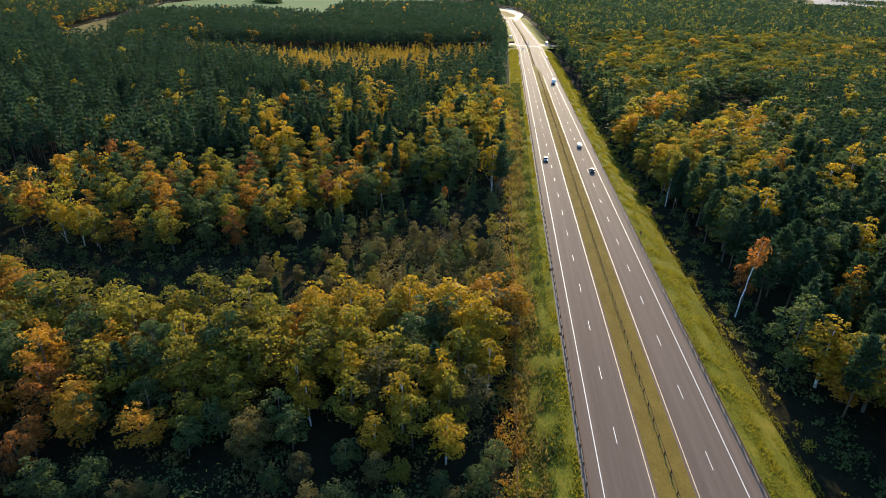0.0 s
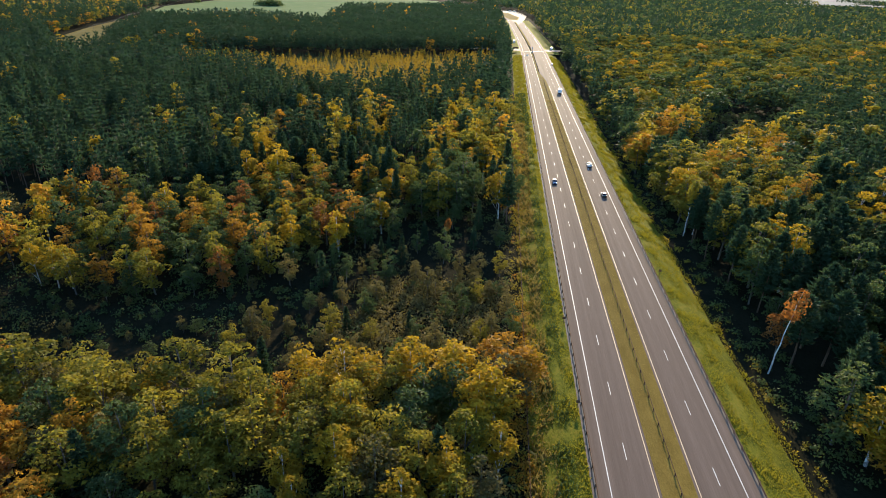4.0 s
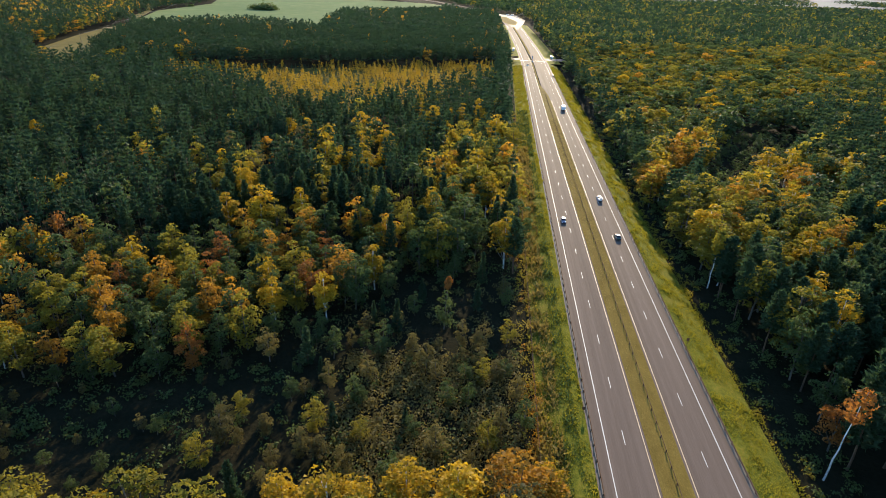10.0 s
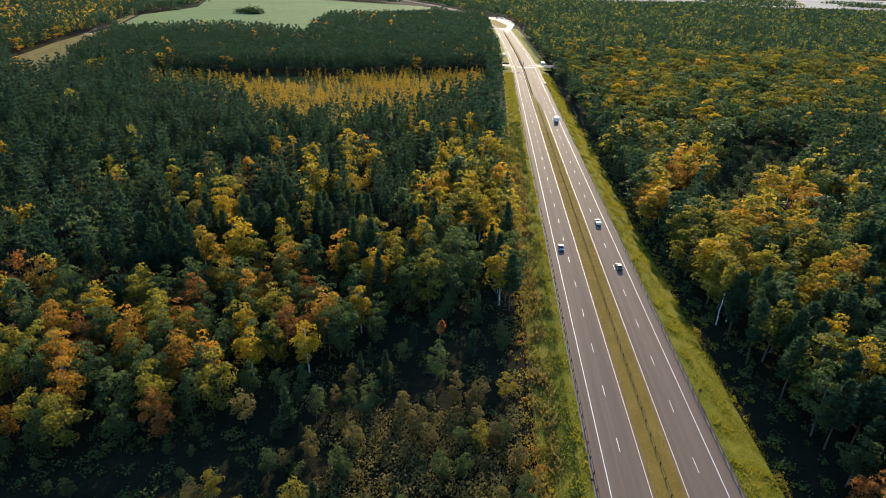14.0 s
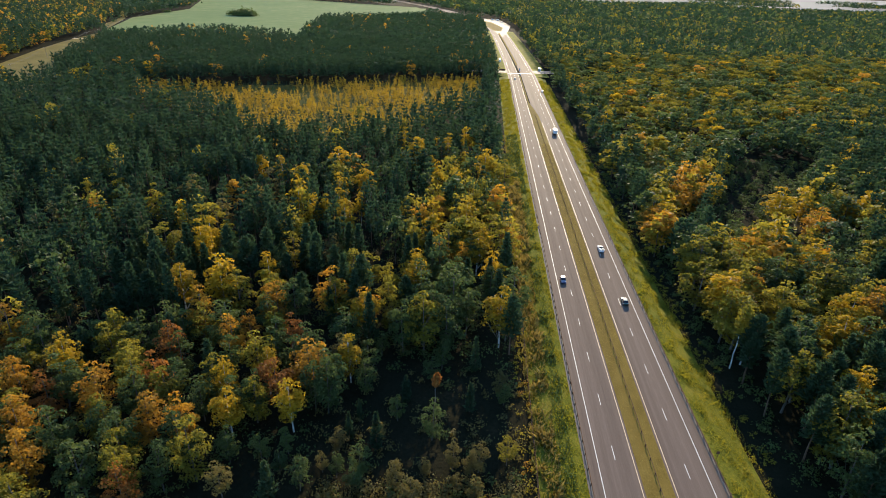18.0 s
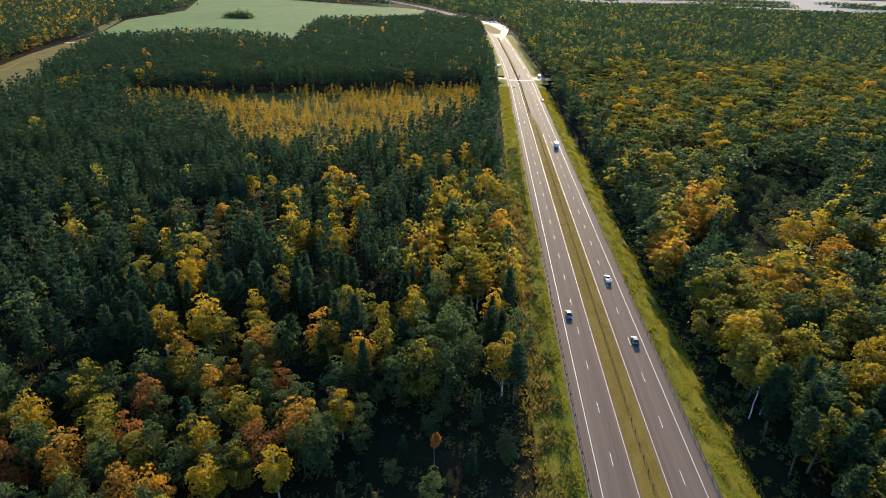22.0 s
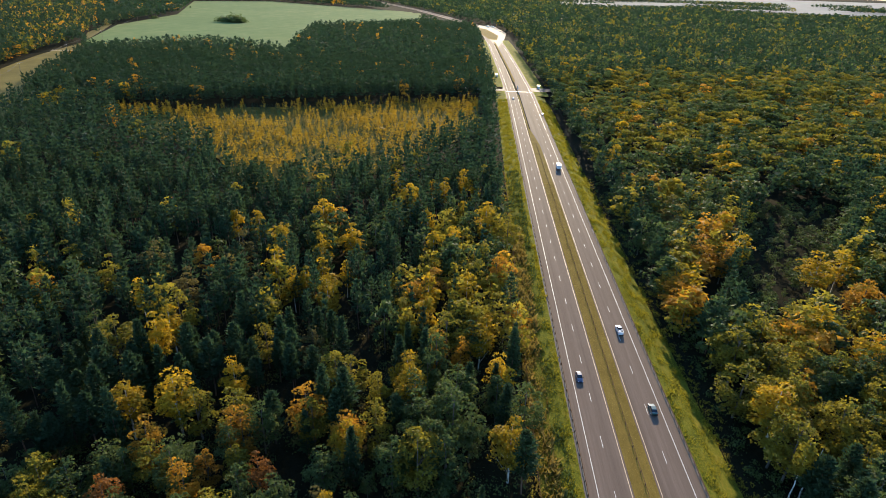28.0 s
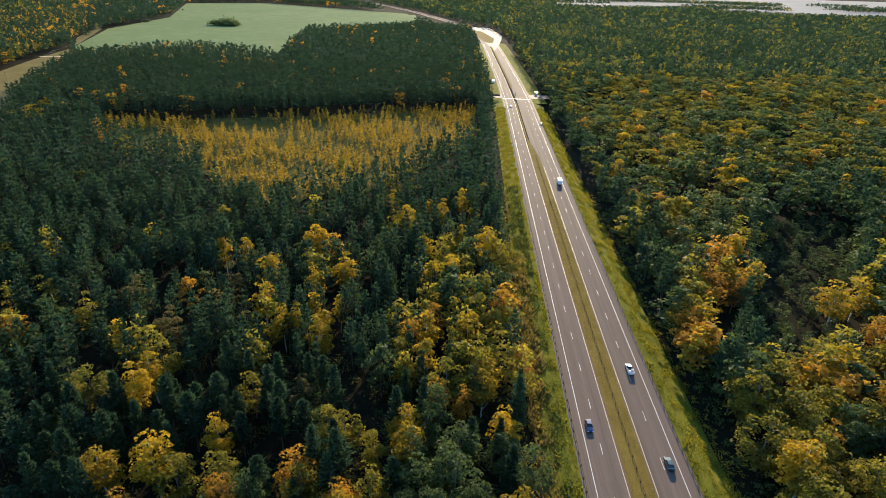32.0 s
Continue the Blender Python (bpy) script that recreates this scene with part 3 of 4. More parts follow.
LEVEL = {"near": (1300, 1.0, leaf_tris), "mid": (220, 1.45, leaf_tris), "far": (52, 2.5, leaf_tris)}


def template(kname, seed, level):
    form, bark, leaf, slim, _ = SHAPE[kname]
    n, size, spray = LEVEL[level]
    few = level == "far"
    if level == "near" and form == "b":
        n, size = 1900, 0.66
    if level == "mid" and form == "b":
        n, size = 400, 1.25
    if few and form == "b":
        n, size = 190, 1.5
    if form == "b":
        return broadleaf(seed, H0, 5.2, n, size, slim=slim, clumps=14 if few else 34, limbs=9 if level == "near" else 0, spray=spray,
                         low=0.24 if kname == "yellow" else 0.12)
    if form == "p":
        return conifer(seed, H0, 3.3, n, size, 0.42, 0.55, spray=needle_tris)
    if form == "s":
        return conifer(seed, H0, 3.6, n, size, 0.1, 0.9, spray=needle_tris)
    return conifer(seed, H0, 6.5, n, size * 1.7, 0.04, 0.9, spray=needle_tris)


near_sets = {k: [template(k, 100 + i, "near") for i in range(4)] for k in LABELS}
mid_sets = {k: [template(k, 200 + i, "mid") for i in range(4)] for k in SHAPE}
far_sets = {k: [template(k, 300 + i, "far") for i in range(4)] for k in SHAPE}
made, count = {}, {}


def near_tree(k, x, y, h, wide=1.0):
    if y < 98 and k not in ("pine", "spruce"):
        wide *= 1.28                                  # open-grown, broad crowns
    i = int(rng.integers(0, 4))
    fresh = (k, i) not in made
    if fresh:
        root = thing(SHAPE[k][4], LABELS[k], "tree", "woodland trees")
        (tv, tf), (cv, cf) = near_sets[k][i]
        mesh_object("trunk", tv, tf, SHAPE[k][1], root)
        mesh_object("crown", cv, cf, SHAPE[k][2], root)
        made[k, i] = root
    root = made[k, i]
    s = h / H0
    w = wide * s * rng.uniform(0.9, 1.25) * (1.22 if x > 50 and y > 150 and k in ("olive", "yellow", "green", "orange") else 1.0)
    m = Matrix.Translation((x, y, ground_z(x, y) - 0.3)) @ Matrix.Rotation(rng.uniform(0, 6.283), 4, "Z")
    ob = root if fresh else copy_thing(root, m)
    ob.matrix_basis = m @ Matrix.Diagonal((w, w, s, 1))
    count[k] = count.get(k, 0) + 1


bulk = {"mid": {}, "far": {}}


def bulk_tree(level, sets, k, x, y, h):
    (tv, tf), (cv, cf) = sets[k][int(rng.integers(0, 4))]
    s = h / H0
    w = s * rng.uniform(0.9, 1.25) * (1.3 if y < 33 else 1.25 if x > 50 and y > 150 and k in ("olive", "yellow", "green", "orange") else 1.0)
    a = rng.uniform(0, 6.283)
    R = np.array([[math.cos(a) * w, -math.sin(a) * w, 0], [math.sin(a) * w, math.cos(a) * w, 0], [0, 0, s]])
    o = np.array([x, y, ground_z(x, y) - 0.3])
    d = bulk[level].setdefault(k, ([], []))
    d[0].append(cv @ R.T + o)
    if level == "mid":
        d[1].append((tv @ R.T + o, tf))


# single trees that stand out, stand by stand: x, y, height
FRONT_TREES = {
    "olive": ((-67, 75, 16), (-56, 82, 16), (-46, 81, 17), (-86, 79, 16), (-53, 64, 13)),
    "yellow": ((-28, 86, 15), (-9, 91, 14), (-25, 68, 12), (-13, 61, 12), (7, 97, 11), (-16, 54, 9), (-5, 55, 10)),
    "orange": ((-38, 82, 11), (-76, 62, 14), (-98, 84, 15), (-53, 52, 9), (2, 96, 14)),
    "rust": ((-19, 38, 5),), "green": ((-8, 84, 14), (-15, 78, 13))}
BELT_TREES = {
    "orange": ((-97, 137, 16), (-81, 183, 16), (-46, 163, 16), (-74, 143, 14), (-124, 170, 16), (-106, 150, 16), (-49, 197, 17), (-38, 192, 14)),
    "yellow": ((-101, 158, 16), (-37, 187, 15), (-59, 148, 13)), "rust": ((-80, 157, 14), (-52, 158, 14), (-70, 126, 12)),
    "olive": ((-66, 195, 16), (-112, 140, 15), (-86, 122, 13), (-60, 168, 14)),
    "green": ((-24, 202, 18), (-10, 193, 17), (-66, 139, 14), (-91, 172, 15), (-14, 208, 17))}
BIRCH_TREES = {
    "yellow": ((-97, 301, 17), (-73, 312, 19), (-57, 291, 18), (-40, 340, 18), (-25, 351, 18), (-49, 360, 18), (-6, 313, 20), (-19, 295, 17), (-66, 281, 17), (-57, 249, 17), (-66, 258, 16), (-27, 213, 16), (-97, 228, 17)),
    "olive": ((3, 304, 19), (-45, 212, 16), (-33, 206, 15), (-9, 242, 18), (-109, 220, 18), (-68, 224, 15), (-151, 264, 18), (-131, 255, 18))}
EDGE_TREES = {
    "orange": ((-23, 262, 16), (-20, 225, 15), (4, 245, 14), (-2, 271, 17), (-148, 245, 17), (-65, 191, 14), (1, 191, 12), (4.5, 94, 12)),
    "brown": ((-122, 267, 18), (-103, 251, 17), (-95, 280, 18), (-40, 172, 12))}
RIGHT_TREES = {
    "orange": ((58, 263, 16), (77, 299, 18), (85, 295, 17), (62, 272, 15), (121, 269, 18), (67, 209, 16), (69, 82, 13)),
    "yellow": ((115, 286, 19), (88, 188, 17), (113, 186, 19), (125, 196, 19), (70, 424, 20), (79, 165, 18), (65, 206, 20), (99, 138, 18), (66, 86, 15)),
    "olive": ((62, 277, 17), (90, 250, 18), (75, 241, 18), (76, 226, 19), (83, 229, 18), (61, 217, 18), (67, 170, 18), (64, 195, 18)),
    "brown": ((79, 345, 18), (70, 204, 14)), "rust": ((64, 120, 13),)}
taken = []
for group in (FRONT_TREES, BELT_TREES, BIRCH_TREES, EDGE_TREES, RIGHT_TREES):
    for k, rows in group.items():
        for x, y, h in rows:
            near_tree(k, x, y, h, 1.1)
            taken.append((x, y))
for x, y, h in ((-262, 478, 17), (-340, 541, 17), (-321, 533, 16)):
    bulk_tree("mid", mid_sets, "orange" if x > -300 else "yellow", x, y, h)
for x, y in ((2, 668), (-3, 700), (-9, 844), (-4, 760), (-25, 815), (-12, 730), (-34, 691)):   # tawny birches by the junction
    bulk_tree("mid", mid_sets, "orange", x, y, rng.uniform(15, 20))


def slender(name, label, x, y, h, bark, leaf, lean, seed, crown=0.3, leaves=420):
    """A long bare trunk that leans a little, with a small crown at its top."""
    r = np.random.default_rng(seed)
    root = thing(name, label, "tree", "woodland trees", Matrix.Translation((x, y, ground_z(x, y) - 0.2)))
    z = np.linspace(0, h, 9)
    line = np.stack([lean[0] * (z / h) ** 1.3 + 0.12 * np.sin(z), lean[1] * (z / h) ** 1.3, z], 1)
    tv, tf = tube(line, np.linspace(0.2, 0.04, 9), 7)
    mesh_object("trunk", tv, tf, bark, root)
    if leaves:
        f = 1 - crown * r.random(leaves)
        c = np.stack([np.interp(f * h, z, line[:, 0]), np.interp(f * h, z, line[:, 1]), f * h], 1)
        off = r.normal(size=(leaves, 3)) * np.array([1, 1, 0.5])
        off /= np.linalg.norm(off, axis=1)[:, None]
        reach = h * 0.13 * np.sin(np.clip((1 - f) / crown, 0.08, 0.95) * math.pi) ** 0.6
        cv, cf = leaf_tris(r, c + off * (reach * r.uniform(0.4, 1, leaves))[:, None], 0.7, off)
        mesh_object("crown", cv, cf, leaf, root)
    taken.append((x, y))
    return root


slender("birch", "leaning birch with a white trunk and sparse orange crown", 59.5, 112, 20, BARK_BIRCH, LEAF["rust"], (2.2, 1.0), 5, 0.32, 300)
slender("birch", "tall birch with a long pale trunk and yellow-green crown", 61, 187, 19, BARK_BIRCH, LEAF["olive"], (0.6, 0.3), 6, 0.42, 700)
slender("birch", "dead bare birch trunk leaning at the wood's edge", 64.5, 189, 16, BARK_BIRCH, LEAF["olive"], (1.8, 0.6), 7, 0.3, 0)
slender("rowan", "small slender tree with a rust-red tuft of leaves", -16.2, 162.7, 9.0, BARK_GREY, LEAF["rust"], (0.3, 0.2), 8, 0.4, 260)

for yb in np.arange(33, 800, 5.6):
    for xb in np.arange(-700, 680, 5.6):
        x, y = xb + rng.uniform(-2.5, 2.5), yb + rng.uniform(-2.5, 2.5)
        if not -30 - 0.90 * (y + 15) < x < 45 + 0.72 * (y + 15):
            continue
        s = species(x, y)
        if s is None or min((abs(x - a) + abs(y - b) for a, b in taken), default=99) < 5:
            continue
        k, h = s
        if k != "larch" and y < 235 and -120 < x < 125 and count.get(k, 0) < 290:
            near_tree(k, x, y, h)
        elif y < 380:
            bulk_tree("mid", mid_sets, k, x, y, h)
        else:
            bulk_tree("far", far_sets, k, x, y, h)
for yb in np.arange(-90, 33, 6.2):              # the wood goes on behind the start
    for xb in np.arange(-150, 190, 6.2):
        x, y = xb + rng.uniform(-2.5, 2.5), yb + rng.uniform(-2.5, 2.5)
        s = species(x, y)
        if s is not None:
            bulk_tree("mid", mid_sets, s[0], x, y, s[1])
for yb in np.concatenate([np.arange(802, 1400, 8.5), np.arange(1400, 3400, 20.0)]):
    step = 8.5 if yb < 1400 else 20.0
    for xb in np.arange(-0.88 * yb - 40, 0.72 * yb + 60, step):
        x, y = xb + rng.uniform(-4, 4), yb + rng.uniform(-4, 4)
        s = species(x, y)
        if s is None:
            continue
        d = bulk["far"].setdefault(s[0], ([], []))
        n = 20
        f = rng.uniform(0.3, 1.0, n)
        c = np.array([x, y, 0]) + np.stack([rng.normal(0, step * 0.42, n) * (1.25 - f), rng.normal(0, step * 0.42, n) * (1.25 - f), s[1] * f], 1)
        d[0].append(leaf_tris(rng, c, 1.2 + step * 0.2, np.repeat([[0, -0.15, 0.25]], n, 0), 0.0, 1.0)[0])
for level in ("mid", "far"):
    for k, (crowns, trunks) in bulk[level].items():
        v = np.concatenate(crowns)
        ob = mesh_object("woodland", v, np.arange(len(v)).reshape(-1, 3), SHAPE[k][2])
        tagged(ob, "dense wood of " + {"pine": "dark green pines", "spruce": "dark green spruces", "larch": "young golden larches on a clearing", "yellow": "yellow birches", "olive": "yellow-green oaks", "orange": "orange maples", "rust": "rust-red small trees", "green": "dark green alders", "brown": "brownish thinning willows"}[k], "woodland", kind="stuff")
        if trunks:
            tv, tf = joined(trunks)
            tagged(mesh_object("trunks", tv, tf, SHAPE[k][1], ob), "bare trunks below the crowns", kind="stuff")

# ---- undergrowth and grass ----
def scatter(name, label, leaf, spots, tris, size, parent_kind="stuff"):
    """Many small bushes as one mesh: spots are (x, y, height)."""
    allv = []
    for x, y, h in spots:
        n = max(6, int(tris * h / 3.0))
        c = rng.normal(size=(n, 3)) * np.array([0.36 * h, 0.36 * h, 0.27 * h])
        c[:, 2] = np.abs(c[:, 2]) + 0.15 * h
        out = c / (np.linalg.norm(c, axis=1)[:, None] + 1e-6)
        allv.append(leaf_tris(rng, c + np.array([x, y, ground_z(x, y) - 0.1]), size, out)[0])
    v = np.concatenate(allv)
    return tagged(mesh_object(name, v, np.arange(len(v)).reshape(-1, 3), leaf), label, "undergrowth", kind="stuff")


def spread(n, x0, x1, y0, y1, h0, h1):
    """Spots over a stretch of ground, but for the open dark belt in the wood."""
    spots = [(rng.uniform(x0, x1), rng.uniform(y0, y1), rng.uniform(h0, h1)) for _ in range(n)]
    return [s for s in spots if not (-100 < s[0] < -34 and 88 < s[1] < 130 or -40 < s[0] < 1 and 140 < s[1] < 176 and s[2] > 2.6)]


scatter("undergrowth", "brownish shrubs and saplings on the wood's floor", LEAF["brown"], spread(600, -130, 3, 30, 250, 1.5, 4.5) + spread(460, -36, 3, 94, 138, 1.6, 4.4) + spread(60, -36, 3, 138, 176, 1.2, 3.0), 62, 0.45)
scatter("undergrowth", "dark green shrubs below the trees", LEAF["green"], spread(750, -130, 3, 30, 250, 1.5, 5.0) + [(rng.uniform(-100, -36), rng.uniform(98, 130), rng.uniform(1, 2.6)) for _ in range(150)] + spread(330, 56, 66, 40, 420, 1.0, 3.0), 56, 0.5)
scatter("undergrowth", "orange and yellow bushes along the verge's edge", LEAF["orange"], spread(110, 3, 7.0, 40, 130, 0.8, 2.6) + spread(40, 3, 6.5, 130, 420, 0.6, 1.8), 80, 0.34)
scatter("undergrowth", "rank olive bushes where the verge meets the wood", LEAF["olive"], spread(420, 3, 8.2, 30, 420, 0.6, 2.2) + spread(260, 53.5, 58, 40, 420, 0.5, 1.6), 60, 0.36)


def tufts(name, label, leaf, n, x0, x1, y0, y1, tall, patchy=1.4):
    """Upright blades, thinner with distance."""
    x = rng.uniform(x0, x1, n)
    y = y0 + (y1 - y0) * rng.random(n) ** 1.9
    z = np.array([ground_z(a, b) for a, b in zip(x, y)])
    a = rng.uniform(0, 6.283, n)
    lush = np.array([noise.noise((a * 0.35, b * 0.16, 1.0)) for a, b in zip(x, y)])
    h = tall * rng.uniform(0.4, 1.5, n) * np.clip(1.0 + patchy * lush, 0.3, 2.2) * (1 + (y - y0) / (y1 - y0) * 1.6)
    w = h * 0.32
    lean = rng.normal(0, 0.5, (n, 2)) * h[:, None]
    base = np.stack([x, y, z], 1)
    d = np.stack([np.cos(a) * w, np.sin(a) * w, np.zeros(n)], 1)
    v = np.stack([base - d, base + d, base + np.stack([lean[:, 0], lean[:, 1], h], 1)], 1).reshape(-1, 3)
    return tagged(mesh_object(name, v, np.arange(len(v)).reshape(-1, 3), leaf), label, "grass", kind="stuff")


tufts("grass", "long green grass on the verge", LEAF["blade"], 72000, 7.0, 15.9, 30, 640, 0.22)
tufts("grass", "long sunlit grass on the sloping verge", LEAF["blade"], 72000, 44.1, 54.5, 30, 640, 0.22)
for x0, x1 in ((7.0, 15.9), (44.1, 54.5)):
    tufts("grass", "long green grass on the verge behind the start", LEAF["blade"], 22000, x0, x1, -40, 34, 0.2)
tufts("grass", "tall rank weeds in the verge", LEAF["green"], 14000, 7.5, 14.0, 30, 420, 0.34)
tufts("grass", "dry straw in the median", LEAF["straw"], 20000, 27.3, 32.5, 30, 400, 0.14, 0.3)
tufts("grass", "dead straw along the verge's edge", LEAF["straw"], 12000, 5.5, 11.0, 30, 330, 0.45)

# ---- guard rails, fence ----
STEEL = surface("weathered_steel", ((0.3, (0.075, 0.040, 0.022)), (0.7, (0.19, 0.115, 0.07))), 0.4, 6, 0.9, bump=0.1, dist=0.01, spec=0.05)
WOODPOLE = surface("pole_wood", ((0.3, (0.08, 0.065, 0.05)), (0.7, (0.2, 0.17, 0.13))), 0.6, 5, 0.9, (1, 1, 0.2))
CONCRETE = surface("concrete", ((0.3, (0.34, 0.33, 0.31)), (0.7, (0.5, 0.49, 0.46))), 0.3, 4, 0.85)
WHITE = surface("white_coat", ((0.2, (0.66, 0.66, 0.64)), (0.7, (0.8, 0.8, 0.79))), 0.5, 4, 0.45, bump=0.05)
BLUE = surface("blue_sheet", ((0.2, (0.05, 0.16, 0.34)), (0.7, (0.09, 0.24, 0.45))), 0.5, 4, 0.4, bump=0.05)
POST_ME = None


def post_mesh():
    global POST_ME
    if POST_ME is None:
        bm = box(bmesh.new(), -0.09, -0.06, -0.4, 0.09, 0.06, 0.82, 0.01)
        POST_ME = bpy.data.meshes.new("post")
        bm.to_mesh(POST_ME)
        bm.free()
        POST_ME.materials.append(STEEL)
    return POST_ME


def guard_rail(x, side, y0, y1, label, slim=1.0):
    """A corrugated beam on posts; side: towards which the beam stands off."""
    rail = thing("guard_rail", label, "guard rail", "guard rails")
    prof = ((0.10, 0.42), (0.20, 0.49), (0.20, 0.55), (0.10, 0.61), (0.20, 0.67), (0.20, 0.73), (0.10, 0.80), (0.08, 0.80), (0.16, 0.72), (0.06, 0.61), (0.16, 0.50), (0.08, 0.42))
    ys = np.arange(y0, y1 + 1, 4.0)
    vs, fs, k = [], [], len(prof)
    for i, y in enumerate(ys):
        wave = 0.02 * math.sin(i * 1.7)
        vs += [(x + side * (a * slim + wave), y, 0.61 + (b - 0.61) * slim + 0.5 * wave) for a, b in prof]
    for i in range(len(ys) - 1):
        fs += [(i * k + j, i * k + (j + 1) % k, (i + 1) * k + (j + 1) % k, (i + 1) * k + j) for j in range(k)]
    fs += [tuple(range(k)), tuple(reversed(range((len(ys) - 1) * k, len(ys) * k)))]
    mesh_object("beam", vs, fs, STEEL, rail, "corrugated steel beam")
    for y in ys:
        p = new("post", post_mesh())
        p.parent = rail
        p.location = (x, y, 0)
    return rail


guard_rail(16.55, 1, -20, 640, "weathered steel guard rail between verge and shoulder")
guard_rail(43.45, -1, -20, 590, "weathered steel guard rail along the outer shoulder")
guard_rail(30.0, 1, -20, 480, "low weathered steel barrier on the median grass", 0.5)

fence = thing("wildlife_fence", "thin wire fence on posts between verge and wood", "fence")
fence_post = None
for y in np.arange(20, 420, 6.0):
    if fence_post is None:
        fv, ff = tube([(0, 0, -0.3), (0, 0, 1.9)], [0.06, 0.055], 6)
        o = mesh_object("post", fv, ff, WOODPOLE, fence)
        fence_post = o.data
    else:
        o = new("post", fence_post)
        o.parent = fence
    o.location = (6.2, y, ground_z(6.2, y))
for z in (0.4, 0.9, 1.4, 1.8):
    fv, ff = tube([(6.2, y, ground_z(6.2, y) + z + 0.03 * math.sin(y)) for y in np.arange(20, 420, 6.0)], [0.018] * 67, 4)
    mesh_object("wire", fv, ff, STEEL, fence)

# ---- vehicles ----
GLASS, gn, gl, gb = material("car_glass")
gb.inputs["Base Color"].default_value, gb.inputs["Roughness"].default_value, gb.inputs["Specular IOR Level"].default_value = (0.012, 0.015, 0.018, 1), 0.06, 0.8
TYRE = surface("tyre_rubber", ((0.3, (0.015, 0.015, 0.015)), (0.7, (0.03, 0.03, 0.03))), 3, 12, 0.9)
RIM = surface("wheel_rim", ((0.3, (0.35, 0.35, 0.36)), (0.7, (0.5, 0.5, 0.5))), 3, 12, 0.35)
PLASTIC = surface("black_plastic", ((0.3, (0.02, 0.02, 0.02)), (0.7, (0.04, 0.04, 0.04))), 3, 12, 0.6)
LAMP_RED, _, _, lb = material("tail_lamp")
lb.inputs["Base Color"].default_value, lb.inputs["Roughness"].default_value = (0.35, 0.012, 0.01, 1), 0.2
LAMP_CLEAR, _, _, lb = material("head_lamp")
lb.inputs["Base Color"].default_value, lb.inputs["Roughness"].default_value = (0.75, 0.75, 0.72, 1), 0.15


def car_paint(name, c):
    m = surface(name, ((0.2, tuple(v * 0.85 for v in c)), (0.7, c)), 0.8, 6, 0.3, bump=0, spec=0.5)
    m.node_tree.nodes["Principled BSDF"].inputs["Coat Weight"].default_value = 0.6
    return m


def side_loft(profile, half, taper, zref, ztop):
    """A body from its side outline (y, z), narrowed towards the top."""
    bm = bmesh.new()
    rows = []
    for s in (-1, 1):
        row = []
        for y, z in profile:
            f = max(0.0, (z - zref) / (ztop - zref))
            row.append(bm.verts.new((s * (half - taper * f), y, z)))
        rows.append(row)
    n = len(profile)
    for i in range(n):
        bm.faces.new((rows[0][i], rows[0][(i + 1) % n], rows[1][(i + 1) % n], rows[1][i]))
    bm.faces.new(list(reversed(rows[0])))
    bm.faces.new(rows[1])
    bmesh.ops.recalc_face_normals(bm, faces=bm.faces)
    bmesh.ops.bevel(bm, geom=[e for e in bm.edges], offset=0.05, segments=2, affect="EDGES", profile=0.6, clamp_overlap=True)
    return bm


def wheels(root, half, axles, radius):
    for y in axles:
        for s in (-1, 1):
            v, f = tube([(s * (half - 0.22), y, radius), (s * half, y, radius)], [radius, radius], 18)
            k = len(v)
            v = np.concatenate([v, [(s * (half - 0.22), y, radius), (s * half, y, radius)]])
            faces = [tuple(q) for q in f.tolist()] + [(i, (i + 1) % 18, k) for i in range(18)] + [(18 + i, 18 + (i + 1) % 18, k + 1) for i in range(18)]
            w = mesh_object("wheel", v, faces, TYRE, root)
            bm = bmesh.new()
            bmesh.ops.create_cone(bm, cap_ends=True, segments=14, radius1=radius * 0.62, radius2=radius * 0.55, depth=0.04,
                                  matrix=Matrix.Translation((s * (half + 0.012), y, radius)) @ Matrix.Rotation(math.pi / 2, 4, "Y"))
            part("rim", bm, RIM, w, "pale metal rim")


